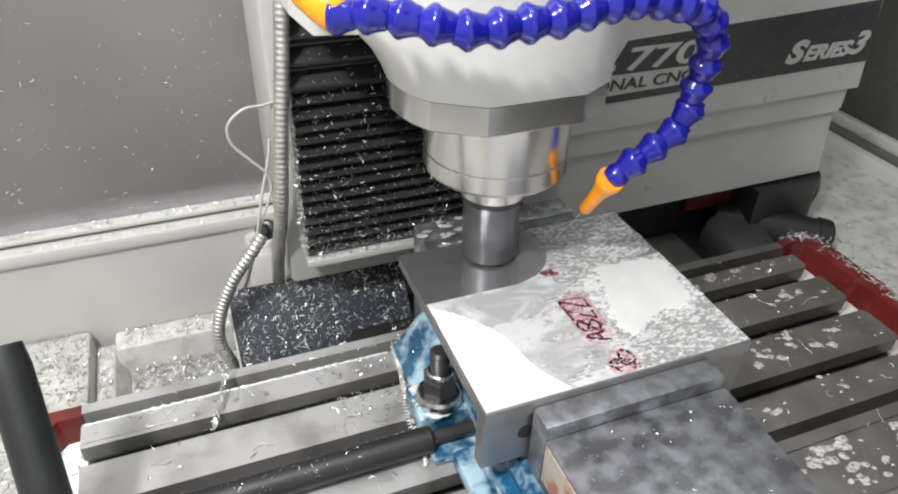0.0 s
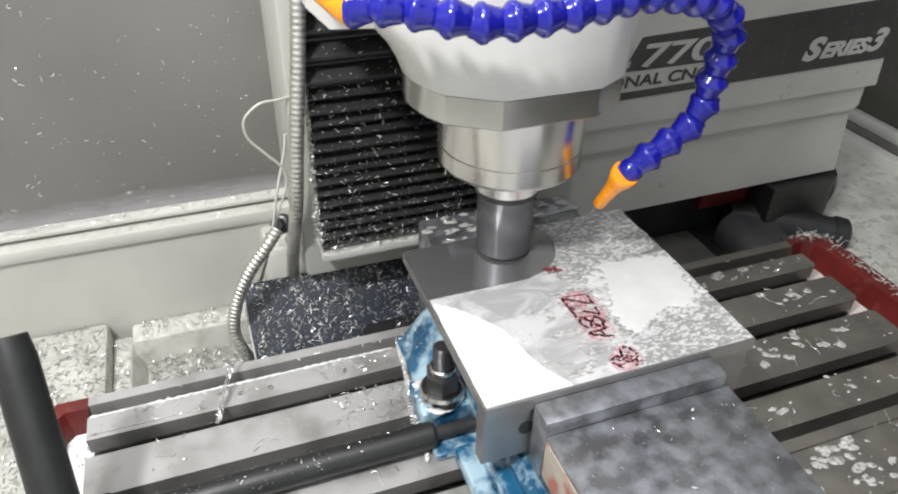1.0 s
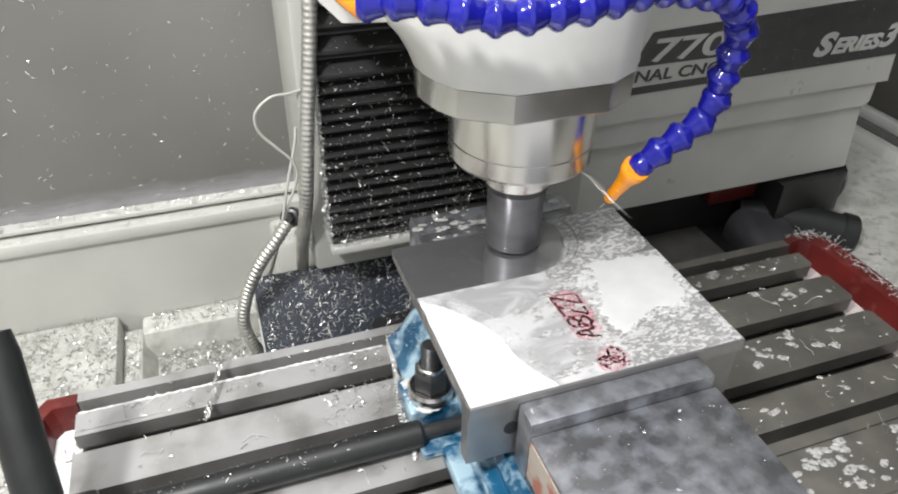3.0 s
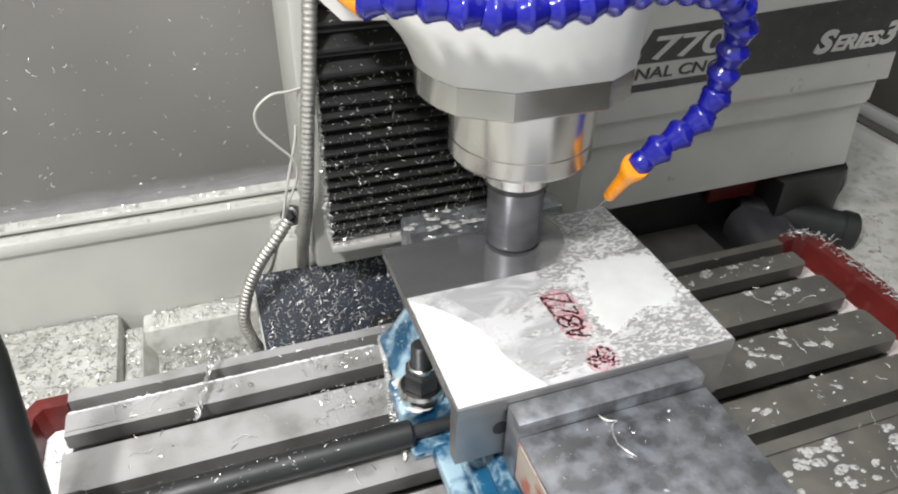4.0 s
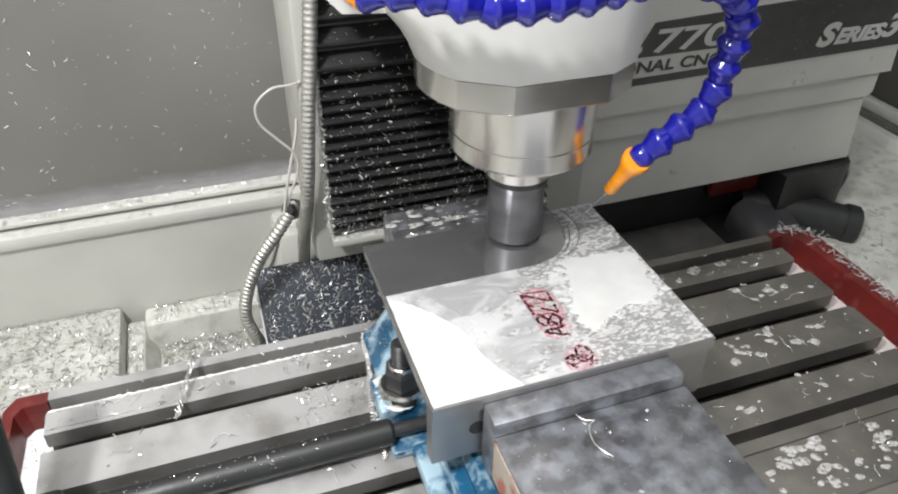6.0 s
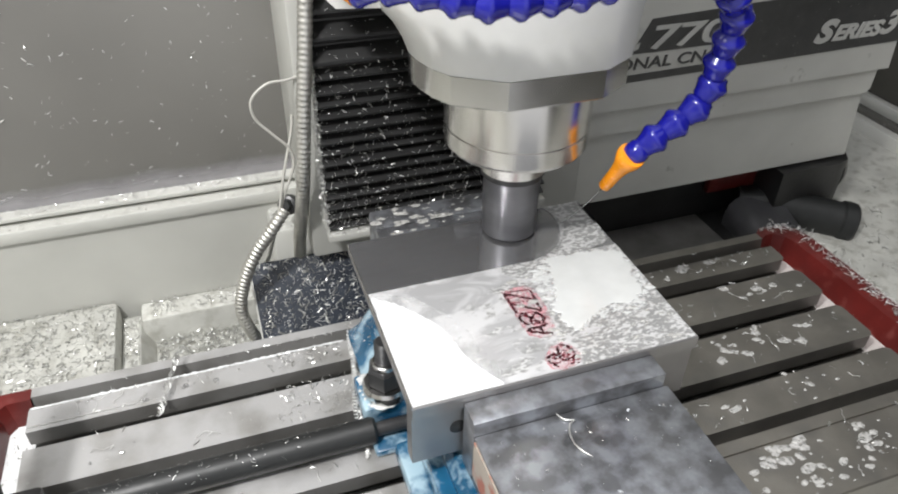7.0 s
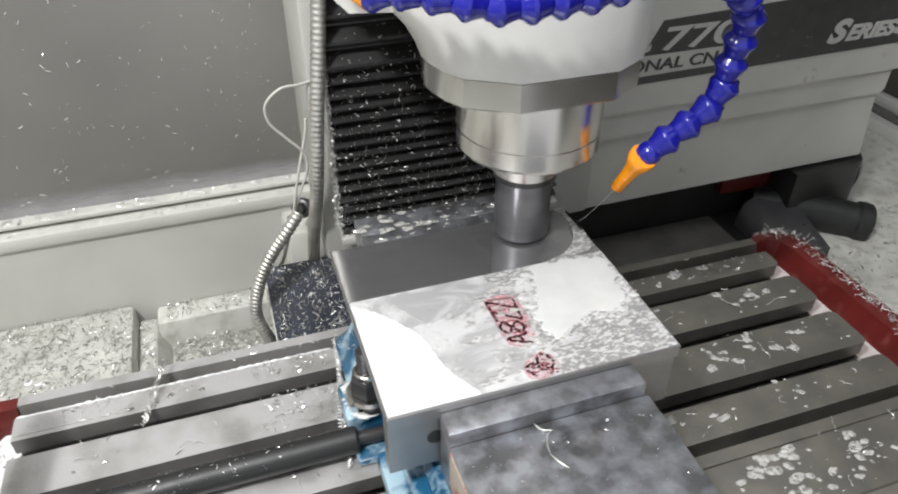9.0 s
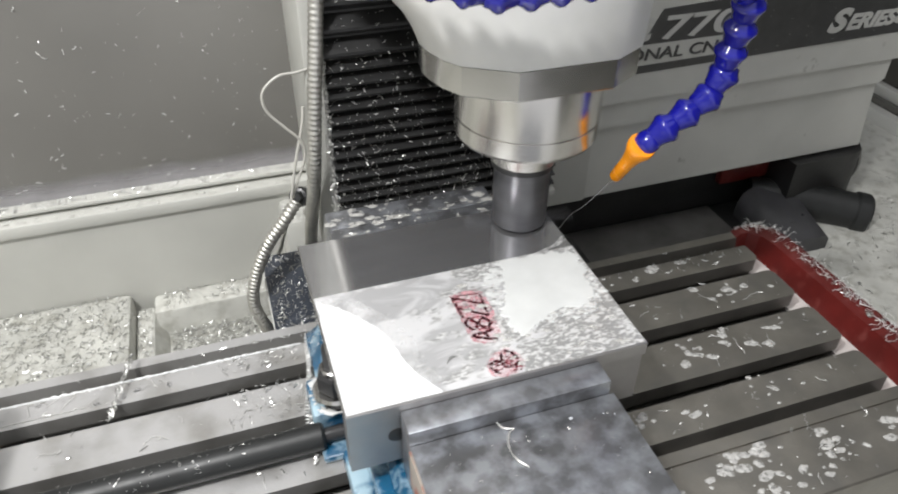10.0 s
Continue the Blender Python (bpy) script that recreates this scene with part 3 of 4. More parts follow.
# ---- cables ----
def build_cables():
    c = thing("armoured_cable", "ribbed galvanised flexible conduit beside the column", "conduit")
    pts = resample(spline([(-0.0440, 0.255, 0.33), (-0.0451, 0.255, 0.24), (-0.0555, 0.257, 0.1422), (-0.0615, 0.262, 0.079), (-0.0650, 0.276, 0.038), (-0.0670, 0.290, 0.008), (-0.0680, 0.303, -0.022), (-0.0685, 0.309, -0.040)], 40), 0.0011)
    part("conduit", tube(pts, 0.0052, 12, radii=lambda k: (0.0056, 0.0058, 0.0054, 0.0049)[k % 4]), CONDUIT, c, smooth=True)
    c2 = thing("flexible_conduit", "thin ribbed metal conduit bent round the way cover", "conduit")
    pts = resample(spline([(-0.078, 0.275, 0.048), (-0.0885, 0.27, 0.037), (-0.1081, 0.268, 0.0124), (-0.122, 0.268, -0.0177), (-0.1273, 0.268, -0.0453), (-0.1212, 0.27, -0.076), (-0.112, 0.28, -0.105)], 30), 0.001)
    part("conduit", tube(pts, 0.0052, 14, radii=lambda k: (0.0054, 0.0056, 0.0052, 0.0046)[k % 4]), CONDUIT, c2, smooth=True)
    w = thing("grey_wire", "thin grey wire looped beside the column", "wire")
    part("strand", tube(spline([(-0.055, 0.281, 0.159), (-0.0646, 0.279, 0.1583), (-0.077, 0.277, 0.1582), (-0.0875, 0.276, 0.1515), (-0.0916, 0.276, 0.143), (-0.0893, 0.276, 0.1308), (-0.0785, 0.276, 0.1169), (-0.0673, 0.276, 0.1024), (-0.0661, 0.276, 0.0866), (-0.0772, 0.276, 0.059), (-0.0925, 0.282, 0.0075), (-0.097, 0.306, -0.025)], 8), 0.0011, 8), WIRE, w, smooth=True)
    w2 = thing("grey_wire", "thin grey wire hanging beside the column", "wire")
    part("strand", tube(spline([(-0.062, 0.279, 0.13), (-0.0642, 0.278, 0.1169), (-0.0742, 0.275, 0.0828), (-0.0842, 0.275, 0.0408), (-0.0950, 0.284, 0.0019), (-0.100, 0.306, -0.025)], 8), 0.0012, 8), WIRE, w2, smooth=True)


# ---- the moving table and all that rides on it ----
RIDES = []


def riding(ob):
    RIDES.append(ob)
    return ob


def slot(y0, y1):
    m = 0.006
    return [(y1, 0.0), (y1, -0.012), (y1 + m, -0.012), (y1 + m, -0.022), (y0 - m, -0.022), (y0 - m, -0.012), (y0, -0.012), (y0, 0.0)]


def build_table():
    t = riding(thing("machine_table", "wet cast iron milling table with tee slots", "machine table"))
    prof = [(0.1785, -0.055), (0.1785, 0.0), (0.1700, 0.0), (0.1680, -0.009), (0.1585, -0.009), (0.1580, 0.0)]
    for y0, y1 in ((0.123, 0.138), (0.075, 0.090), (0.0245, 0.0375)):
        prof += slot(y0, y1)
    prof += [(-0.004, 0.0), (-0.0045, -0.016), (-0.0125, -0.016), (-0.0130, 0.0), (-0.0220, 0.0), (-0.0222, -0.0015), (-0.0240, -0.0015), (-0.0242, 0.0), (-0.0675, 0.0), (-0.0685, -0.001), (-0.0685, -0.055)]
    bm = prism_x(prof, -0.2226, 0.3815)
    ends = [e for e in bm.edges if all(abs(v.co.x - 0.3815) < 1e-5 and v.co.z > -0.0125 for v in e.verts) and abs(e.verts[0].co.y - e.verts[1].co.y) < 1e-5
            and abs(e.verts[0].co.z - e.verts[1].co.z) > 0.011 and 0.02 < e.verts[0].co.y < 0.15]
    bmesh.ops.bevel(bm, geom=ends, offset=0.0055, segments=4, affect="EDGES", profile=0.5)
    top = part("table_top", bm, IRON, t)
    top.data.materials.append(SLOT_SHADE)
    # slot walls and floors get the colour with shade painted in
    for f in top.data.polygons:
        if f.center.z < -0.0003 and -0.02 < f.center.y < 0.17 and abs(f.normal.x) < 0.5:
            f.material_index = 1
    for name, s in (("end_trough", 1), ("end_trough", -1)):
        if s > 0:
            inner = [(0.3817, 0.1705), (0.389, 0.1735), (0.396, 0.1735), (0.404, 0.166), (0.4070, 0.155), (0.4075, 0.09), (0.408, 0.02), (0.409, -0.055), (0.3817, -0.055)]
            outer = [(0.3817, 0.1785), (0.389, 0.1840), (0.408, 0.1840), (0.421, 0.174), (0.4260, 0.158), (0.4265, 0.09), (0.427, 0.02), (0.428, -0.068), (0.3817, -0.068)]
            floor = [(0.3817, 0.1660), (0.386, 0.1680), (0.393, 0.1680), (0.3985, 0.163), (0.4005, 0.152), (0.4010, 0.09), (0.4015, 0.02), (0.402, -0.05), (0.3817, -0.05)]
        else:
            inner = [(-0.2226, 0.168), (-0.230, 0.168), (-0.238, 0.168), (-0.243, 0.162), (-0.244, 0.1), (-0.244, 0.05), (-0.244, -0.05), (-0.244, -0.06), (-0.2226, -0.06)]
            outer = [(-0.2226, 0.1785), (-0.230, 0.1785), (-0.243, 0.1785), (-0.250, 0.168), (-0.250, 0.1), (-0.250, 0.05), (-0.250, -0.05), (-0.250, -0.068), (-0.2226, -0.068)]
            floor = [(x + (0.003 if x < -0.232 else 0), y - (0.004 if y > 0.15 else 0)) for x, y in inner]
        bm = bmesh.new()
        a = [bm.verts.new((x, y, 0.0)) for x, y in inner]
        b = [bm.verts.new((x, y, 0.0)) for x, y in outer]
        c = [bm.verts.new((x, y, -0.02)) for x, y in floor]
        d = [bm.verts.new((x, y, -0.055)) for x, y in outer]
        for i in range(len(a) - 1):
            for p, q in ((a, b), (a, c), (b, d)):
                bm.faces.new((p[i], p[i + 1], q[i + 1], q[i]))
        bm.faces.new(d)
        part(name, bm, RED, t, "red painted coolant trough")
        bm = prism_z(floor, -0.0225, -0.0195)
        part("trough_floor", bm, MILK if s < 0 else FILM, t, "trough floor wet with milky coolant")


def build_vise():
    v = riding(thing("machine_vise", "blue cast iron machine vise with steel jaws", "vise"))
    base = [(0.021, 0.0), (0.021, 0.034), (0.025, 0.040), (0.146, 0.040), (0.146, 0.0)]
    part("base", loft([[(x, -0.16, z) for x, z in base], [(x, 0.165, z) for x, z in base]]), BLUE, v)
    part("side_flange", box(0.000, 0.022, -0.16, 0.046, 0.0, 0.0135, 0.004), BLUE, v, "blue side flange")
    part("clamp_ear", box(-0.0125, 0.022, 0.0705, 0.104, 0.0, 0.0188, 0.003), BLUE, v, "blue clamping ear")
    part("low_flange", box(-0.0110, 0.022, 0.0465, 0.0700, 0.0, 0.0058, 0.002), BLUE, v)
    rib = [(-0.004, 0.0), (-0.004, 0.006), (0.004, 0.012), (0.016, 0.030), (0.022, 0.034), (0.022, 0.0)]
    rings = [[(x + (1 - f) * 0.006 * (x < 0.01), y, z * f) for x, z in rib] for y, f in ((0.108, 0.75), (0.113, 0.95), (0.120, 1.0), (0.155, 1.0), (0.161, 0.9), (0.164, 0.7))]
    part("rear_rib", loft(rings), BLUE, v, smooth=True)
    part("fixed_jaw", box(0.024, 0.146, 0.1692, 0.192, 0.0, 0.0885, 0.002), JAW, v, "wet mottled steel fixed jaw")
    part("jaw_plate", box(0.0235, 0.143, 0.1525, 0.1688, 0.046, 0.0885, 0.0012), JAW, v, "wet steel jaw plate")
    part("jaw_plate", box(0.0281, 0.1415, -0.0155, -0.0002, 0.043, 0.0892, 0.0005), JAW, v, "wet steel jaw plate")
    part("jaw_way", box(0.0120, 0.0285, -0.16, 0.03, 0.0130, 0.0300, 0.0015), BLUE, v, "pale blue worn way")
    mj = part("movable_jaw", box(0.0283, 0.1440, -0.125, -0.0158, 0.043, 0.0797, 0.0006), JAW, v, "wet mottled steel movable jaw")
    part("label_plate", box(0.0275, 0.0282, -0.118, -0.0175, 0.051, 0.0780), LABEL, mj, "worn pale label plate with a faded red patch")


STUD_X, STUD_DZ = 0.0060, -0.0380


def build_stud():
    s = riding(thing("clamp_stud", "black threaded stud with hex nut", "stud", at=(0, 0, 0)))
    m = pose(STUD_X, 0.0845, STUD_DZ)
    prof = [(0.0062, 0.048), (0.0065, 0.0855)]
    z = 0.0860
    while z < 0.0985:
        prof += [(0.0066, z + 0.0004), (0.0057, z + 0.0012), (0.0066, z + 0.0019)]
        z += 0.002
    prof += [(0.0052, 0.1012), (0.002, 0.1014)]
    part("thread", lathe(prof, 20, m=m), BLACK, s)
    nut = part("nut", lathe([(0.0110, 0.0655), (0.0120, 0.0662), (0.0120, 0.0785), (0.0105, 0.0805), (0.006, 0.0805)], 6, m=m @ pose(0, 0, 0, 0, 0, 12)), BLACK, s)
    part("nut_rim", lathe([(0.0080, 0.0803), (0.0088, 0.0811), (0.0086, 0.0835), (0.0076, 0.0841), (0.006, 0.0838)], 28, m=m), STEEL, nut, "bright rim of the nut")
    part("washer", lathe([(0.0148, 0.0568), (0.0155, 0.0575), (0.0155, 0.0632), (0.0140, 0.0655), (0.006, 0.0655)], 32, m=m), STEEL, s, "steel washer wet with coolant")


def build_crank():
    c = riding(thing("vise_handle", "black steel vise crank handle lying on the table", "handle"))
    a, b = Vector((0.0215, 0.0600, 0.0118)), Vector((-0.205, 0.0618, 0.0090))
    d = (b - a).normalized()
    part("rod", tube([a, a + d * 0.05, a + d * 0.1], 0.0046, 16), BLACK, c)
    part("sleeve", tube([a + d * 0.029, a + d * 0.031, a + d * 0.239, b], 0.0088, 20, radii=lambda k: 0.0072 if k == 0 else 0.0088), GRIP, c)
    part("hub", box(-0.224, -0.200, 0.050, 0.074, 0.0005, 0.022, 0.003), BLACK, c)
    g0, g1 = Vector((-0.2165, 0.018, 0.004)), Vector((-0.2266, 0.1000, 0.1257))
    gp = [g0.lerp(g1, k / 12) for k in range(13)]
    part("grip", tube(gp, 0.012, 24, radii=lambda k: 0.0120 - 0.00008 * k if k < 12 else 0.0095), GRIP, c, "black tapered grip", smooth=True)


CUT_Y = 0.0955
TOP = 0.0938


def build_workpiece():
    w = riding(thing("aluminium_block", "aluminium block being faced by the cutter", "workpiece"))
    t, w0 = TOP - 0.0085, 0.009
    prof = [(0.0, t), (0.0, TOP - 0.0005), (0.0005, TOP), (CUT_Y, TOP), (CUT_Y, TOP - 0.0009), (0.1515, TOP - 0.0009), (0.1515, t), (0.0025 + w0, t), (0.0025 + w0, 0.047), (0.0025, 0.047), (0.0025, t)]
    block = part("block", prism_x(prof, 0.0, 0.172), ALU, w)
    part("milled_face", box(0.0002, 0.1718, CUT_Y + 0.0001, 0.1513, TOP - 0.0009, TOP - 0.0006), MILLED, w, "freshly milled shiny face")
    # Steel bead along the edge stands in for its bright highlight.
    edge = [Vector((-0.0001, 0.0005 + 0.095 * k / 10, TOP - 0.0001)) for k in range(11)]
    part("highlight_edge", tube(edge, 0.00055, 8), STEEL, block, "thin bright bead drawn for the edge's highlight", smooth=True)
    edge = [Vector((-0.0001, 0.0965 + 0.0548 * k / 10, TOP - 0.0010)) for k in range(11)]
    part("highlight_edge", tube(edge, 0.00055, 8), STEEL, block, "thin bright bead drawn for the edge's highlight", smooth=True)
    # Flat dark disc; the hole's inner shade is only painted.
    part("hole_disc", lathe([(0.0001, -0.0002), (0.0046, -0.0002), (0.0049, 0.0004), (0.0042, 0.0006)], 24, m=pose(0.0262, 0.0025, 0.0685, 90)), DARK, block, "dark disc painted as the shaded inside of a drilled hole")
    skin = prism_z([(0.0006, 0.0012), (0.1714, 0.0012), (0.1714, CUT_Y - 0.0003), (0.0006, CUT_Y - 0.0003)], TOP, TOP + 0.0002)
    part("raw_face", skin, SKIN, w, "mottled uncut aluminium face")


# ---- chips, splashes, puddles, marks ----
rnd = random.Random(7)


def chips(name, label, n, sample, lo, hi, material=None, curl=0.9):
    """Small curled slivers strewn by sample(), which gives a point and a normal."""
    vs, fs = [], []
    for _ in range(n):
        p, nrm = sample()
        p, nrm = Vector(p), Vector(nrm).normalized()
        t = nrm.orthogonal().normalized()
        t = Matrix.Rotation(rnd.uniform(0, 6.283), 3, nrm) @ t
        b = nrm.cross(t)
        tilt = rnd.uniform(-0.5, 0.5)
        up = (nrm * math.cos(tilt) + b * math.sin(tilt)).normalized()
        b = up.cross(t)
        size = lo + (hi - lo) * rnd.random() ** 2.2
        w = max(0.00025, size * rnd.uniform(0.08, 0.22))
        k = 3
        bend = rnd.uniform(0.2, 1.0) * curl * 2.4
        side = rnd.choice((0, 1))
        base = len(vs)
        for i in range(k + 1):
            a = (i / k - 0.5) * bend
            if side:
                c = p + t * (math.sin(a) * size / max(bend, 0.2)) + b * ((1 - math.cos(a)) * size / max(bend, 0.2)) + nrm * 0.0003
            else:
                c = p + t * (math.sin(a) * size / max(bend, 0.2)) + up * (0.0003 + (1 - math.cos(bend / 2) - 1 + math.cos(a)) * size / max(bend, 0.2))
            vs += [c + b * w / 2 + up * 0.0001, c - b * w / 2]
        fs += [(base + 2 * i, base + 2 * i + 1, base + 2 * i + 3, base + 2 * i + 2) for i in range(k)]
    me = bpy.data.meshes.new(name)
    me.from_pydata([tuple(v) for v in vs], [], fs)
    me.materials.append(material or CHIP)
    return tagged(new(name, me), label, "chips", kind="stuff")


def strings(name, label, n, sample, lo, hi, thick=0.00016, material=None):
    """Long thin curling threads of swarf strewn by sample(), which gives a point."""
    bm = bmesh.new()
    for _ in range(n):
        p, turn, long = Vector(sample()), rnd.uniform(0, 6.283), rnd.uniform(lo, hi)
        knots, step = [p], long / 5
        for _ in range(5):
            turn += rnd.uniform(-0.9, 0.9)
            q = knots[-1] + Vector((math.cos(turn), math.sin(turn), 0)) * step
            q.z = p.z + rnd.uniform(0, 0.12) * long
            knots.append(q)
        r = thick * rnd.uniform(0.7, 1.5)
        tube(spline(knots, 4), r, 5, bm)
    ob = link(name, bm, material or BRIGHT_CHIP, None, "", True)
    return tagged(ob, label, "swarf", kind="stuff")


def blobs(name, label, spots, material, height=0.0004, rough=0.35, n=18, category="coolant"):
    """Flat drops with uneven rims; spots: x, y, z, radius along x, radius along y, turn."""
    vs, fs = [], []
    for x, y, z, rx, ry, turn in spots:
        base = len(vs)
        seed = rnd.uniform(0, 100)
        vs.append((x, y, z + height))
        for ring, hgt in ((0.72, height * 0.9), (1.0, 0.00005)):
            for i in range(n):
                a = 2 * math.pi * i / n
                f = 1 + rough * (noise.noise((math.cos(a) * 1.6 + seed, math.sin(a) * 1.6, seed)) + 0.5 * noise.noise((math.cos(a) * 4 + seed, math.sin(a) * 4, 3)))
                px, py = math.cos(a) * rx * f * ring, math.sin(a) * ry * f * ring
                vs.append((x + px * math.cos(turn) - py * math.sin(turn), y + px * math.sin(turn) + py * math.cos(turn), z + hgt))
        for i in range(n):
            j = (i + 1) % n
            fs += [(base, base + 1 + i, base + 1 + j), (base + 1 + i, base + 1 + n + i, base + 1 + n + j, base + 1 + j)]
    me = bpy.data.meshes.new(name)
    me.from_pydata(vs, [], fs)
    for f in me.polygons:
        f.use_smooth = True
    me.materials.append(material)
    return tagged(new(name, me), label, category, kind="stuff")


def flat(x0, x1, y0, y1, z):
    return lambda: ((rnd.uniform(x0, x1), rnd.uniform(y0, y1), z), (0, 0, 1))


def build_chips():
    U = rnd.uniform
    chips("tray_chips", "aluminium chips covering the raised tray block", 5000, flat(-0.5138, -0.2399, 0.0647, 0.3573, -0.076), 0.0012, 0.007)
    chips("dull_tray_chips", "dull aluminium chips on the raised tray block", 5200, flat(-0.5138, -0.2399, 0.0647, 0.3573, -0.0761), 0.0015, 0.007, GREY_CHIP)
    # The many grey chips also put the pocket's shade into colour.
    chips("dull_pit_chips", "dull aluminium chips that also darken the shaded tray pocket", 5200, lambda: ((U(-0.2105, -0.1021), U(0.1542, 0.3305), -0.1155 + U(0, 0.006)), (U(-.5, .5), U(-.5, .5), 1)), 0.0015, 0.006, GREY_CHIP)
    chips("dull_side_chips", "dull aluminium chips on the side tray", 500, flat(0.43, 0.84, 0.02, 0.40, -0.1496), 0.0015, 0.008, GREY_CHIP)
    chips("pit_chips", "heap of aluminium chips in the tray", 2600, lambda: ((U(-0.2105, -0.1021), U(0.1542, 0.3305), -0.1150 + U(0, 0.008)), (U(-.5, .5), U(-.5, .5), 1)), 0.0012, 0.006)
    chips("gap_chips", "aluminium chips between tray blocks", 600, flat(-0.2375, -0.2235, 0.1542, 0.3511, -0.0938), 0.0012, 0.005)
    chips("step_chips", "aluminium chips on the tray step", 420, flat(-0.2113, -0.1021, 0.3332, 0.3591, -0.0848), 0.0012, 0.006)
    chips("side_tray_chips", "aluminium chips scattered on the side tray", 1500, flat(0.45, 0.84, 0.02, 0.40, -0.1495), 0.0015, 0.009)
    chips("ledge_chips", "aluminium chips lying along the window ledge", 560, lambda: ((U(-0.5, -0.07), U(0.353, 0.362), 0.0208), (0, 0, 1)), 0.001, 0.004)
    chips("rail_chips", "aluminium chips along the window rail", 800, lambda: ((U(-0.5, -0.07), 0.3625 + 0.0115 * rnd.random(), 0.0288), (0, -0.3, 1)), 0.001, 0.005)
    chips("window_chips", "small chips stuck to the window", 430, lambda: ((U(-0.45, -0.06), 0.3745, 0.032 + 0.31 * rnd.random() ** 1.15), (0, -1, 0)), 0.0008, 0.0048, BRIGHT_CHIP)

    def pleat():
        z, h, d = PLEATS[min(len(PLEATS) - 1, int(26 * rnd.random() ** 1.7))]
        f = U(0.30, 0.78)
        return (U(-0.0445, 0.12), 0.2574 + d + max(0.0, f - 0.42) * 0.022, z + f * h), (0, -0.6, 0.8)
    chips("bellows_chips", "aluminium chips caught in the bellows pleats", 1500, pleat, 0.0007, 0.0042, BRIGHT_CHIP)
    chips("dull_bellows_chips", "dull chips and coolant streaks on the lower pleats", 900, lambda: (lambda p: ((p[0][0], p[0][1], 0.030 + (p[0][2] - 0.030) * 0.45), p[1]))(pleat()), 0.0007, 0.004, GREY_CHIP)
    chips("bottom_strip_chips", "aluminium chips along the strip under the bellows", 420, lambda: ((U(-0.046, 0.06), U(0.2522, 0.262), 0.0293), (0, -0.3, 1)), 0.0008, 0.0045)
    chips("bellows_edge_chips", "aluminium chips packed along the bellows edge", 1000, lambda: ((-0.0458 + U(-0.0035, 0.0015), U(0.256, 0.270), 0.03 + 0.16 * rnd.random() ** 1.3), (-0.5, -1, 0.2)), 0.0008, 0.0038)

    def sheet():
        f = 0.82 * rnd.random() ** 1.2
        return (U(-0.112, 0.044), 0.297 - 0.075 * f, -0.0205 - 0.0845 * f), (0, -0.75, 0.66)
    chips("cover_chips", "aluminium chips clinging to the way cover", 480, sheet, 0.0008, 0.0052, BRIGHT_CHIP)
    chips("dull_cover_chips", "dull chips clinging to the way cover", 1250, sheet, 0.001, 0.0065, GREY_CHIP)
    chips("band_chips", "tiny chips stuck to the machine cover", 90, lambda: ((U(0.40, 0.60), 0.3487, 0.088 + 0.068 * rnd.random()), (0, -1, 0)), 0.0005, 0.0024)
    chips("base_chips", "aluminium chips on the column foot", 120, flat(-0.087, -0.068, 0.318, 0.35, 0.0005), 0.001, 0.004)

    def on_table():
        y = rnd.choice((U(0.158, 0.17), U(0.1415, 0.158), U(0.092, 0.127), U(0.042, 0.077), U(-0.005, 0.027), U(-0.068, -0.022), U(0.155, 0.160)))
        z = -0.0087 if 0.1585 < y < 0.168 else 0.0002
        x = U(-0.22, -0.015) if rnd.random() < 0.45 else U(0.15, 0.374)
        return (x, y, z), (0, 0, 1)
    riding(chips("table_chips", "aluminium chips lying on the table", 520, on_table, 0.0008, 0.0055))
    riding(strings("table_strings", "thin curling strings of swarf on the table", 18, lambda: (U(0.20, 0.37), rnd.choice((U(-0.06, -0.02), U(-0.06, -0.02), U(0.0, 0.025), U(0.045, 0.075), U(0.095, 0.125))), 0.0004), 0.006, 0.020))
    riding(strings("rib_strings", "thin curling strings of swarf on the wet end of the table", 14, lambda: (U(-0.20, -0.02), rnd.choice((U(0.145, 0.156), U(0.095, 0.125), U(0.045, 0.07), U(0.145, 0.156))), 0.0004), 0.006, 0.018))
    riding(strings("trough_strings", "fluffy strings of swarf along the trough rim", 70, lambda: (lambda f: (0.4165 + 0.010 * rnd.random() - max(0, 0.2 - f) * 0.15, 0.180 - max(0, f - 0.15) * 0.22, 0.0008))(rnd.random()), 0.006, 0.016, 0.0002))
    strings("side_tray_strings", "thin strings of swarf on the side tray", 45, lambda: (U(0.47, 0.80), U(0.05, 0.40), -0.1494), 0.008, 0.03)
    strings("tray_strings", "thin strings of swarf on the raised tray block", 30, lambda: (U(-0.45, -0.25), U(0.10, 0.34), -0.0758), 0.008, 0.03)
    riding(chips("foam_chips", "chips in the foam of the end trough", 160, lambda: ((U(-0.240, -0.2235), U(-0.05, 0.16), -0.0192), (U(-.3, .3), U(-.3, .3), 1)), 0.0008, 0.0045, GREY_CHIP))
    riding(chips("slot_chips", "aluminium chips in the tee slots", 260, lambda: ((U(-0.2, 0.37), rnd.choice((U(0.124, 0.137), U(0.076, 0.089), U(0.0255, 0.0365))), -0.0217), (0, 0, 1)), 0.0008, 0.004))
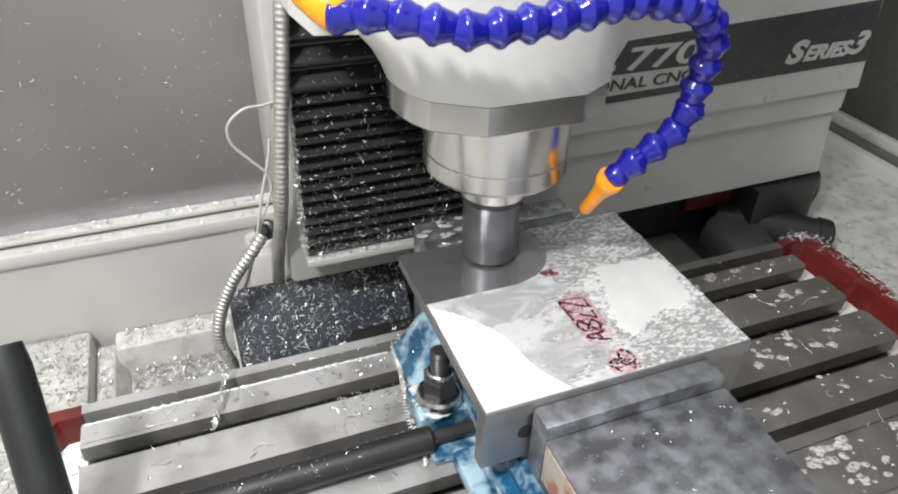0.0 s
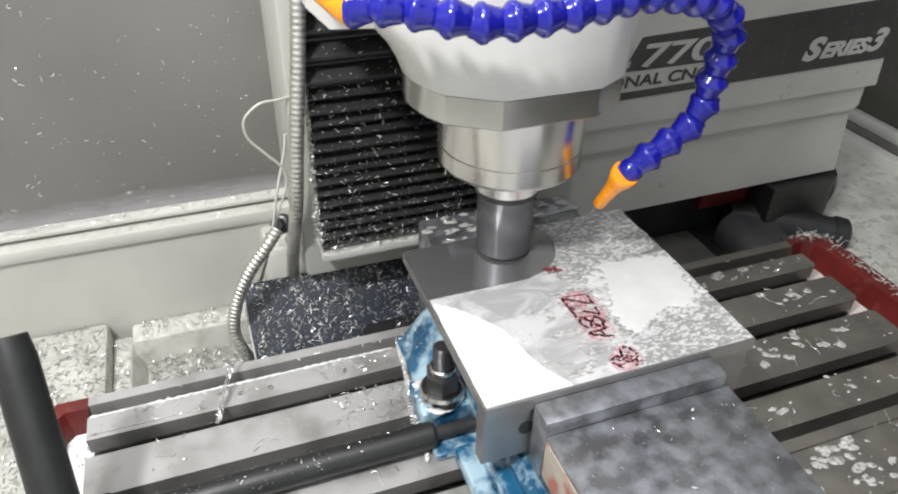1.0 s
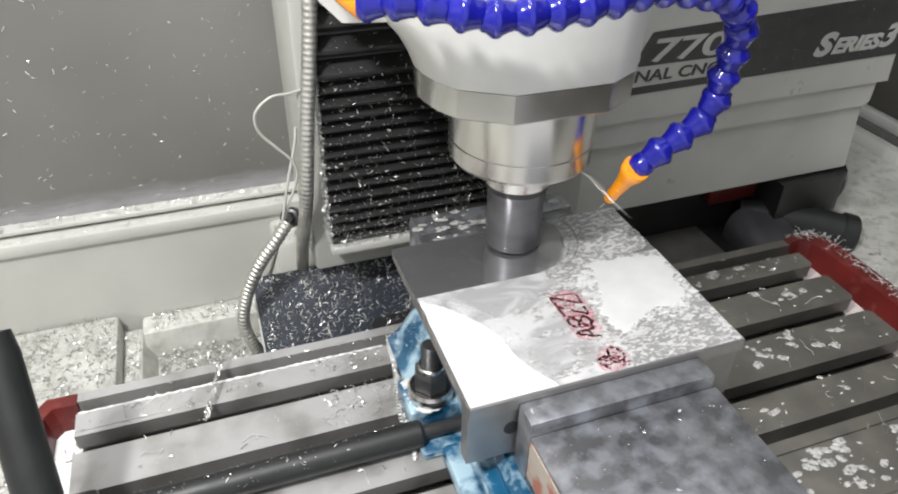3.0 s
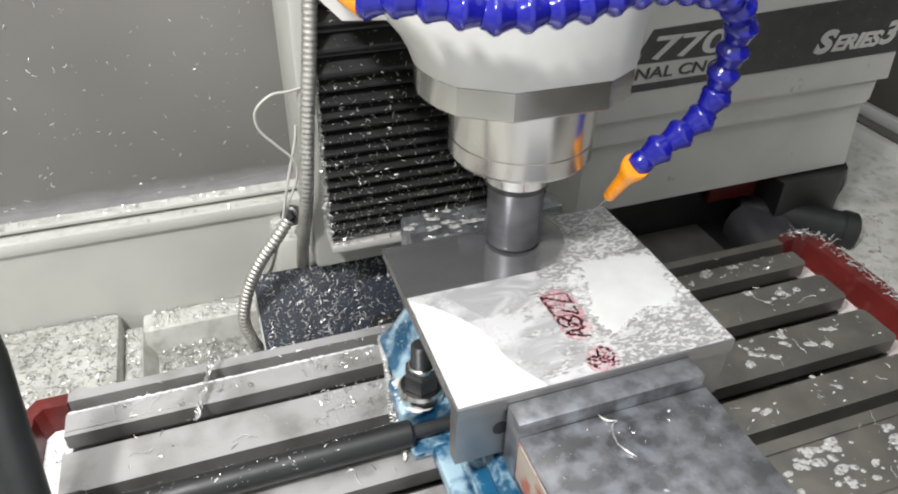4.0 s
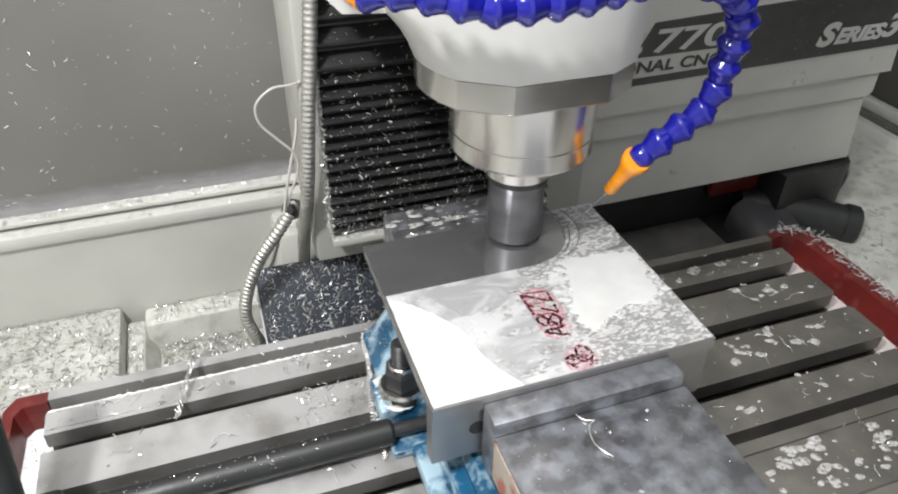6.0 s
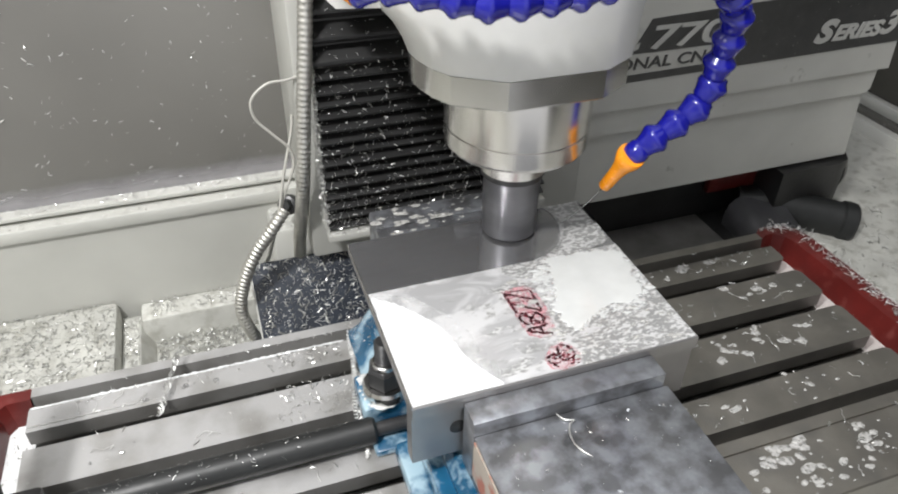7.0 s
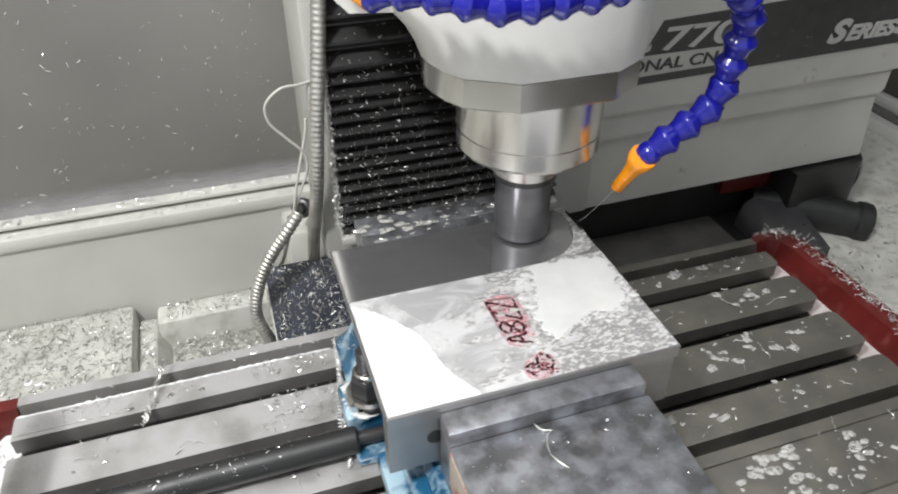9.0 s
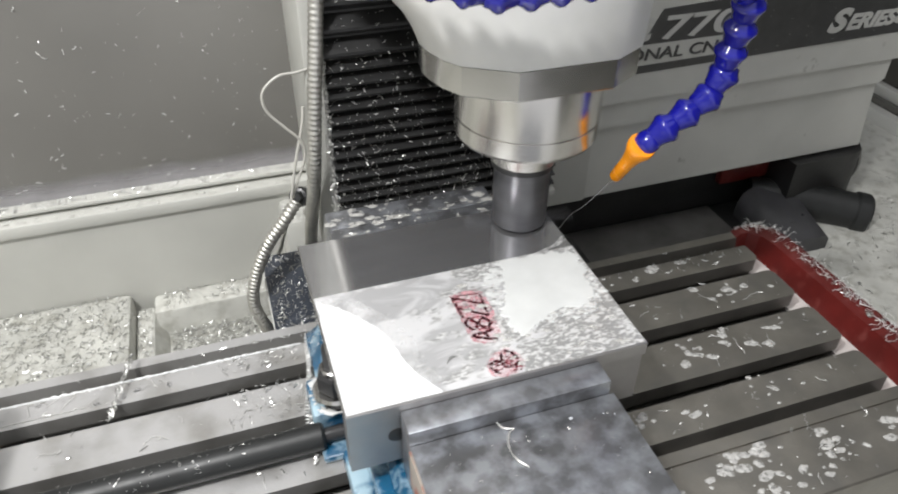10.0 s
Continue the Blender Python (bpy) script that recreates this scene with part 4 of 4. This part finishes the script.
    riding(chips("vise_edge_chips", "chips packed along the vise base", 650, lambda: (lambda y: ((-0.0170 + (y - 0.05) * 0.115 + 0.003 * rnd.random(), y, 0.001 + 0.003 * rnd.random()), (-0.5, 0, 1)))(U(0.048, 0.165)), 0.0008, 0.0032, BRIGHT_CHIP))
    riding(chips("trough_chips", "chips along the trough rim", 420, lambda: (lambda f: ((0.4145 + 0.014 * rnd.random() - max(0, 0.2 - f) * 0.15, 0.182 - max(0, f - 0.15) * 0.22, 0.0006), (0, 0, 1)))(rnd.random()), 0.001, 0.006))
    riding(chips("corner_chips", "aluminium chips heaped beside the vise ear", 430, lambda: (lambda y: ((U(-0.065, -0.012), y, -0.0087 if 0.1585 < y < 0.168 else 0.0004), (U(-.4, .4), U(-.4, .4), 1)))(rnd.choice((U(0.142, 0.170), U(0.093, 0.126)))), 0.0008, 0.0045))
    riding(chips("handle_chips", "fine chips stuck to the vise handle", 110, lambda: (lambda a: ((U(-0.19, -0.02), 0.0612 + 0.0088 * math.sin(a), 0.0104 + 0.0089 * math.cos(a)), (0, math.sin(a), math.cos(a))))(U(-1.2, 0.9)), 0.0007, 0.0035))
    riding(chips("vise_chips", "fine chips on the vise casting", 160, lambda: ((U(-0.008, 0.02), U(0.120, 0.158), 0.0265), (0, 0, 1)), 0.0007, 0.003))
    riding(chips("jaw_chips", "fine chips on the vise jaws", 90, lambda: ((U(0.035, 0.14), U(-0.11, -0.02), 0.0800), (0, 0, 1)), 0.0005, 0.002))
    riding(chips("rear_jaw_chips", "fine chips on the fixed jaw", 120, lambda: ((U(0.026, 0.143), U(0.155, 0.190), 0.0888), (0, 0, 1)), 0.0007, 0.004))


def build_coolant():
    U = rnd.uniform
    spots = []
    for _ in range(95):
        y = rnd.choice((U(0.095, 0.124), U(0.045, 0.074), U(-0.003, 0.024), U(-0.066, -0.026), U(-0.060, -0.028), U(0.144, 0.156)))
        r = 0.0009 + 0.0026 * rnd.random() ** 2.5
        spots.append((U(0.17, 0.372), y, 0.0001, r * U(1.0, 2.2), r, U(-0.4, 0.4)))
    # loose clusters of larger splashes
    for cx, cy, n, big in ((0.267, 0.062, 9, 0.0030), (0.297, 0.064, 4, 0.0026), (0.346, 0.066, 6, 0.0022), (0.335, 0.112, 9, 0.0022), (0.232, -0.034, 12, 0.0034),
                           (0.257, -0.033, 9, 0.0032), (0.265, -0.053, 5, 0.0030), (0.240, -0.052, 7, 0.0022), (0.292, 0.017, 6, 0.0024), (0.30, -0.045, 8, 0.0026)):
        for _ in range(n):
            r = big * U(0.25, 1.0)
            spots.append((cx + rnd.gauss(0, 0.0075), min(max(cy + rnd.gauss(0, 0.0050), -0.066 if cy < 0 else cy - 0.012), -0.026 if cy < 0 else cy + 0.012), 0.0001, r * U(1.0, 1.9), r, U(-0.7, 0.2)))
    riding(blobs("coolant_splashes", "drying coolant splashes on the table", spots, SPLASH))
    spots = []
    for _ in range(22):
        r = 0.0003 + 0.0009 * rnd.random() ** 2
        spots.append((U(0.034, 0.142), U(-0.12, -0.02), 0.0798, r * U(1, 1.8), r, U(0, 3)))
    riding(blobs("jaw_splashes", "thin coolant splashes on the vise jaw", spots, HAZE, 0.0002, 0.5))
    spots = []
    for _ in range(58):
        r = 0.0007 + 0.0028 * rnd.random() ** 2
        spots.append((U(0.026, 0.142), U(0.156, 0.190), 0.0886, r * U(1, 2.5), r, U(-0.3, 0.3)))
    riding(blobs("rear_jaw_splashes", "milky coolant splashes on the fixed jaw", spots, SPLASH, 0.0002, 0.6))
    spots = []
    for _ in range(60):
        r = 0.0006 + 0.0016 * rnd.random() ** 2
        spots.append((U(0.085, 0.168), 0.004 + 0.085 * rnd.random(), TOP + 0.00022, r * U(1, 2.4), r, U(-0.4, 0.4)))
    riding(blobs("block_drops", "milky drops on the aluminium block", spots, SPLASH, 0.0003, 0.5))
    spots = []
    for _ in range(150):
        a, f = U(0, 6.283), U(0.90, 1.22)
        x, y = 0.139 + 0.031 * f * math.cos(a), 0.067 + 0.030 * f * math.sin(a)
        r = 0.0006 + 0.0016 * rnd.random() ** 2
        if 0.003 < x < 0.169 and y < CUT_Y - 0.003:
            spots.append((x, y, TOP + 0.00024, r * U(1, 2.2), r, U(-0.5, 0.5)))
    riding(blobs("puddle_fringe", "ragged fringe of milky coolant round the puddle", spots, THIN_MILK, 0.0002, 0.6))


COIL_LINE = [(-0.0040, 0.160, 0.0020), (-0.0062, 0.137, 0.0020), (-0.0100, 0.114, 0.0020), (-0.0148, 0.089, 0.0020), (-0.0165, 0.074, 0.0020)]


def build_drops():
    U = rnd.uniform
    # a long springy chip lying along the vise base
    coil = riding(thing("swarf_coil", "long coiled spring of bright swarf beside the vise", "swarf"))
    line = resample(spline(COIL_LINE, 20), 0.0004)
    turns = [q + 0.0013 * (math.cos(k * 0.85) * s + math.sin(k * 0.85) * u) for k, (q, d, s, u) in enumerate(frames_along(line))]
    part("coil", tube(turns, 0.00045, 5), BRIGHT_CHIP, coil, smooth=True)
    spots = [(-0.0060, 0.0990, 0.0188, 0.0050, 0.0034, 0.5), (0.0040, 0.0715, 0.0188, 0.0085, 0.0032, 0.1), (-0.0020, 0.0745, 0.0188, 0.0050, 0.0030, 0.3), (0.0120, 0.0960, 0.0188, 0.0040, 0.0030, 0.9)]
    spots += [(U(-0.011, 0.018), U(0.072, 0.102), 0.0188, U(0.0006, 0.0022), U(0.0006, 0.0016), U(0, 3)) for _ in range(16)]
    riding(blobs("ear_coolant", "milky coolant pooled round the clamp nut", spots, THIN_MILK, 0.0006, 0.4))
    bead = riding(thing("coolant_bead", "white line of coolant foam along the table rim", "coolant"))
    pts = [Vector((-0.2215 + 0.213 * k / 160, 0.1583 + 0.0006 * noise.noise((k * 0.35, 2, 1)), 0.0003)) for k in range(161)]
    crust = [Vector((-0.2220 + 0.085 * k / 110, 0.1417 + 0.0009 * noise.noise((k * 0.6, 5, 1)), 0.0003)) for k in range(111)]
    part("crust", tube(crust, 0.0008, 6, radii=lambda k: (0.0002 + 0.0011 * abs(noise.noise((k * 0.9, 3, 8)))) * (1.15 - k / 110)), CHIP, bead, "crust of fine chips", smooth=False)
    part("foam", tube(pts, 0.0008, 6, radii=lambda k: 0.0005 + 0.0012 * abs(noise.noise((k * 0.22, 7, 3)))), MILK, bead, smooth=True)
    spots = []
    for _ in range(26):
        y = rnd.choice((U(0.094, 0.125), U(0.044, 0.075), U(0.143, 0.157), U(0.0, 0.026)))
        r = 0.0006 + 0.0016 * rnd.random() ** 2.5
        spots.append((U(-0.215, -0.02), y, 0.0001, r * U(1, 1.5), r, U(0, 3)))
    riding(blobs("water_drops", "clear coolant drops on the table", spots, WATER, 0.0008, 0.25))


def puddle(name, label, rim, z, seed, fray=0.05, material=MILK):
    """A thin pool whose rim runs through a few points and frays between them."""
    pts = spline([(x, y, 0) for x, y in rim + rim[:1]], 16)[:-1]
    mid = sum((Vector(p) for p in pts), Vector()) / len(pts)
    bm = bmesh.new()
    rows = []
    tall = 0.4 if material is VEIL else 1.0
    for f, h in ((1.0, 0.0), (0.985, 0.0003 * tall), (0.97, 0.00032 * tall)):
        ring = []
        for p in pts:
            w = 1 + fray * noise.noise((p.x * 160 + seed, p.y * 160, seed)) + fray * noise.noise((p.x * 420, p.y * 420 + seed, seed))
            q = mid + (p - mid) * (w if f > 0.5 else 1) * f
            ring.append((max(0.0008, min(0.1712, q.x)), max(0.0014, min(CUT_Y - 0.0006, q.y)), z + h))
        rows.append(ring)
    loft(rows, bm, cap=False)
    bm.faces.new([v for v in bm.verts][-len(pts):])
    ob = link(name, bm, material, None, "", True)
    return riding(tagged(ob, label, "puddle"))


def stroke(parent, pts, r, z=TOP + 0.00034):
    """One felt pen stroke on the block's face."""
    rows = []
    path = spline([(x, y, 0) for x, y in pts], 6)
    for k, (q, d, s, u) in enumerate(frames_along(path)):
        side = Vector((-d.y, d.x, 0)).normalized() * r * (0.64 + 0.5 * noise.noise((q.x * 900, q.y * 900, 5)))
        rows.append([(q.x + side.x, q.y + side.y, z), (q.x - side.x, q.y - side.y, z)])
    bm = bmesh.new()
    a = [[bm.verts.new(p) for p in r2] for r2 in rows]
    for p, q in zip(a, a[1:]):
        bm.faces.new((p[0], p[1], q[1], q[0]))
    part("pen_stroke", bm, PEN, parent)


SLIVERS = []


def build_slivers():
    """The skin ahead of the cutter, split into crescents keyed away as it advances."""
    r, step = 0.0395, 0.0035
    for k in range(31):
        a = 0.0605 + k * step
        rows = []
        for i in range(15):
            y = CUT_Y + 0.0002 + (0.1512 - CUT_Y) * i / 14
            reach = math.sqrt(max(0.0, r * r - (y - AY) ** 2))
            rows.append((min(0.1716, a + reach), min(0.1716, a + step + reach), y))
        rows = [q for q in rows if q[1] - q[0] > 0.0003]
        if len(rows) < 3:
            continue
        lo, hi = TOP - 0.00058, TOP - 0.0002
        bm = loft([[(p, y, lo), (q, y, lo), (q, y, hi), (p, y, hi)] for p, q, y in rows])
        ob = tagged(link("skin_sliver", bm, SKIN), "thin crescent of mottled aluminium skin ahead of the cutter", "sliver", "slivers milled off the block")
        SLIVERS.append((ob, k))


def build_marks():
    m = riding(thing("pen_marking", "smudged red felt pen marking on the block", "marking"))
    pen = random.Random(31)

    def bleed(rim):
        pts = spline([(x, y, 0) for x, y in rim + rim[:1]], 8)[:-1]
        bm = bmesh.new()
        bm.faces.new([bm.verts.new((p.x + pen.uniform(-0.0005, 0.0005), p.y + pen.uniform(-0.0005, 0.0005), TOP + 0.00030)) for p in pts])
        part("bled_ink", bm, BLEED, m, "pink ink bled into the coolant")

    # four slanted characters, one below the other, gone over several times
    glyphs = ([[(0, 0.95), (0, 0.05)], [(0, 0.95), (1, 0.05)], [(1, 0.05), (1, 0.95)]],
              [[(0, 0.95), (0, 0.05)], [(0, 0.95), (1, 0.05)], [(1, 0.05), (1, 0.95)]],
              [[(0.5, 0.5), (0.25, 0.95), (0.0, 0.5), (0.25, 0.05), (0.5, 0.5), (0.75, 0.95), (1.0, 0.5), (0.75, 0.05), (0.5, 0.5)]],
              [[(1.0, 0.1), (0.0, 0.5), (1.0, 0.9)], [(0.6, 0.2), (0.6, 0.85)]])
    bleed([(0.0785, 0.0725), (0.0975, 0.0715), (0.0985, 0.0450), (0.0935, 0.0275), (0.0795, 0.0315), (0.0785, 0.0500)])
    for k, glyph in enumerate(glyphs):
        y0, x0, w, h = 0.0610 - k * 0.0102, 0.0797 + 0.0002 * k, 0.0165 - 0.0012 * k, 0.0098
        for _ in range(3):
            dx, dy = pen.uniform(-0.0007, 0.0007), pen.uniform(-0.0006, 0.0006)
            for line in glyph:
                stroke(m, [(x0 + dx + w * u + pen.uniform(-0.0004, 0.0004), y0 + dy + h * v - 0.0025 * u + pen.uniform(-0.0004, 0.0004)) for u, v in line], pen.uniform(0.0009, 0.0014))
        stroke(m, [(x0 + 0.1 * w, y0 + h), (x0 + 0.5 * w, y0 + h * 0.92), (x0 + w, y0 + h * 0.80)], 0.0008)
    # a smudged round mark at the block's edge
    bleed([(0.0795, 0.0120), (0.0870, 0.0190), (0.0960, 0.0200), (0.1005, 0.0110), (0.0975, 0.0035), (0.0865, 0.0012), (0.0800, 0.0045)])
    for k in range(3):
        d = pen.uniform(-0.0006, 0.0006)
        stroke(m, [(0.0850 + d, 0.0040), (0.0815, 0.0085 + d), (0.0830 + d, 0.0125), (0.0870, 0.0135 + d)], 0.0013)
        stroke(m, [(0.0885 + d, 0.0120), (0.0910, 0.0178 + d), (0.0950 + d, 0.0182), (0.0978, 0.0120 + d), (0.0955 + d, 0.0075), (0.0905, 0.0075), (0.0885 + d, 0.0110)], 0.0012)
    for k in range(16):
        x, y = pen.uniform(0.082, 0.0935), pen.uniform(0.003, 0.0120)
        stroke(m, [(x, y), (x + 0.0025, y + pen.uniform(-0.002, 0.003)), (x + 0.005, y + pen.uniform(-0.001, 0.004))], 0.0008)
    # the rest of a character on the skin that is being cut away
    for ob, k in SLIVERS[1:4]:
        x = 0.0800 + 0.0035 * k
        for q in (0.0004, 0.0016, 0.0027):
            stroke(ob, [(x + q, 0.0962), (x + q + 0.0005, 0.0985), (x + q - 0.0015, 0.1010), (x + q - 0.0020, 0.1030)], 0.0008, TOP - 0.00015)


def swarf(name, label, centre, path, thick):
    """A long bent chip, its own origin at its middle."""
    ob = thing(name, label, "swarf", at=centre)
    for bend in path:
        pts = spline(bend, 8)
        n = len(pts) - 1
        part("curl", tube(pts, thick, 6, radii=lambda k: thick * (0.35 + 0.75 * math.sin(math.pi * min(1, max(0.05, k / n))))), CHIP, ob, smooth=True)
    return ob


def build_tuft():
    t = riding(thing("swarf_tuft", "stringy tuft of aluminium swarf hanging over the table", "swarf"))
    for k in range(4):
        x, ph = -0.1395 + rnd.uniform(-0.0015, 0.0015), rnd.uniform(0, 6)
        pts = []
        for i in range(101):
            f = i / 100
            pts.append(Vector((x + 0.0012 * math.cos(f * 70 + ph) + 0.016 * f, 0.124 + 0.048 * f + 0.0012 * math.sin(f * 70 + ph), 0.0020 + 0.010 * f + 0.0012 * math.cos(f * 52 + ph))))
        part("strand", tube(pts, 0.0003, 5), CHIP, t, smooth=True)


build_column()
build_cover()
build_under()
build_way_cover()
CUTTER = build_head()
build_hose()
build_cables()
build_stream()
build_table()
build_vise()
build_stud()
build_crank()
build_workpiece()
puddle("coolant_puddle", "white milky coolant puddle at the block's edge",
       [(0.001, 0.0925), (0.010, 0.085), (0.018, 0.0765), (0.027, 0.065), (0.034, 0.052), (0.037, 0.039), (0.0395, 0.027), (0.043, 0.017), (0.0475, 0.009), (0.047, 0.001), (0.001, 0.001)], TOP + 0.0002, 3.1, 0.06)
puddle("coolant_puddle", "white milky coolant puddle amid mottled aluminium",
       [(0.119, 0.0950), (0.127, 0.0952), (0.146, 0.0925), (0.164, 0.088), (0.1675, 0.070), (0.166, 0.056), (0.161, 0.043), (0.150, 0.0385), (0.140, 0.0425), (0.131, 0.0395), (0.121, 0.0350),
        (0.1115, 0.028), (0.106, 0.033), (0.1045, 0.048), (0.111, 0.063), (0.116, 0.080)], TOP + 0.0002, 8.4, 0.12, THIN_MILK)
puddle("coolant_veil", "thin veil of coolant spreading from the white puddle",
       [(0.0012, 0.0945), (0.020, 0.088), (0.030, 0.078), (0.041, 0.062), (0.047, 0.050), (0.049, 0.032), (0.053, 0.016), (0.050, 0.0016), (0.0012, 0.0016)], TOP + 0.0001, 5.7, 0.09, VEIL)
puddle("coolant_veil", "thin veil of coolant round the puddle amid mottled aluminium",
       [(0.110, 0.0948), (0.140, 0.0950), (0.165, 0.0945), (0.1705, 0.078), (0.1708, 0.055), (0.165, 0.039), (0.147, 0.031), (0.130, 0.034), (0.108, 0.028), (0.101, 0.045), (0.106, 0.063), (0.104, 0.082)], TOP + 0.0001, 2.2, 0.10, VEIL)
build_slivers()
build_marks()
build_chips()
build_coolant()
build_drops()
build_tuft()
CURL = swarf("swarf_curl", "long bright curl of aluminium swarf", (0.0782, -0.0296, 0.0798),
             [[(-0.0034, 0.0151, 0.0008), (-0.0007, 0.0095, 0.0005), (0.0042, 0.0068, 0.0014)],
              [(0.0040, 0.0066, 0.0014), (0.0006, 0.0050, 0.0010), (-0.0022, -0.0013, 0.0008), (-0.0029, -0.0070, 0.0012)],
              [(-0.0030, -0.0068, 0.0012), (-0.0009, -0.0120, 0.0008), (0.0025, -0.0168, 0.0006)]], 0.0006)
FLAKE = swarf("swarf_flake", "small bent aluminium chip", (0.0, 0.0, 0.0), [[(-0.004, -0.001, 0.0005), (0.0, 0.001, 0.0014), (0.004, 0.0, 0.0006)]], 0.0004)


def feed_at(t):
    for (a, u), (b, v) in zip(FEED, FEED[1:]):
        if t <= b:
            return u + (v - u) * (t - a) / (b - a)
    return FEED[-1][1]


def motions():
    for ob in RIDES:
        walk(ob, [(t, pose(dx, 0, 0)) for t, dx in FEED])
    turns = [(k / 10, pose(AX, AY, 0, 0, 0, 87 * k + 20)) for k in range(101)]
    walk(CUTTER, turns)
    # each sliver rides with the block until cut, then leaves view behind the jaw
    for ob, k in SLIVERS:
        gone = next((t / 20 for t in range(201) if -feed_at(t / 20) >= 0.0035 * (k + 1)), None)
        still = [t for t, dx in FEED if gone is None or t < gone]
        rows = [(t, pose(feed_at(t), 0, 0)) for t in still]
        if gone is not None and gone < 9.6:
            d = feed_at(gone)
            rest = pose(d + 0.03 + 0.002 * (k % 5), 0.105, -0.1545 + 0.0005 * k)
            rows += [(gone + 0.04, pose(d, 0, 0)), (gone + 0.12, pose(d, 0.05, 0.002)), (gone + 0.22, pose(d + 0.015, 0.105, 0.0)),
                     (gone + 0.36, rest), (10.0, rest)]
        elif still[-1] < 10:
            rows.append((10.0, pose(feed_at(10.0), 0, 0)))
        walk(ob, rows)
    # a curl thrown from the cutter onto the vise jaw, and a flake onto the block
    rows = [(t, pose(0.10 + feed_at(t), 0.176, 0.0890, 0, 0, 60)) for t in (0, 1, 2, 2.8)]
    rows += [(3.0, pose(0.09, 0.08, 0.16, 30, 20, 40)), (3.2, pose(0.07, 0.0, 0.13, 20, 10, 20))]
    rows += [(t, pose(0.0782 + feed_at(t), -0.0296, 0.0798)) for t in (3.4, 4, 5, 5.5, 7, 8, 8.5, 9, 9.5, 10)]
    walk(CURL, rows)
    rows = [(t, pose(0.12 + feed_at(t), 0.180, 0.0890)) for t in (0, 2, 4, 5.5, 7, 8.5, 9.0)]
    rows += [(9.15, pose(0.02, 0.09, 0.13, 20, 0, 40))] + [(t, pose(0.063 + feed_at(t), 0.0215, TOP + 0.0003, 0, 0, 20)) for t in (9.3, 9.5, 10)]
    walk(FLAKE, rows)


motions()
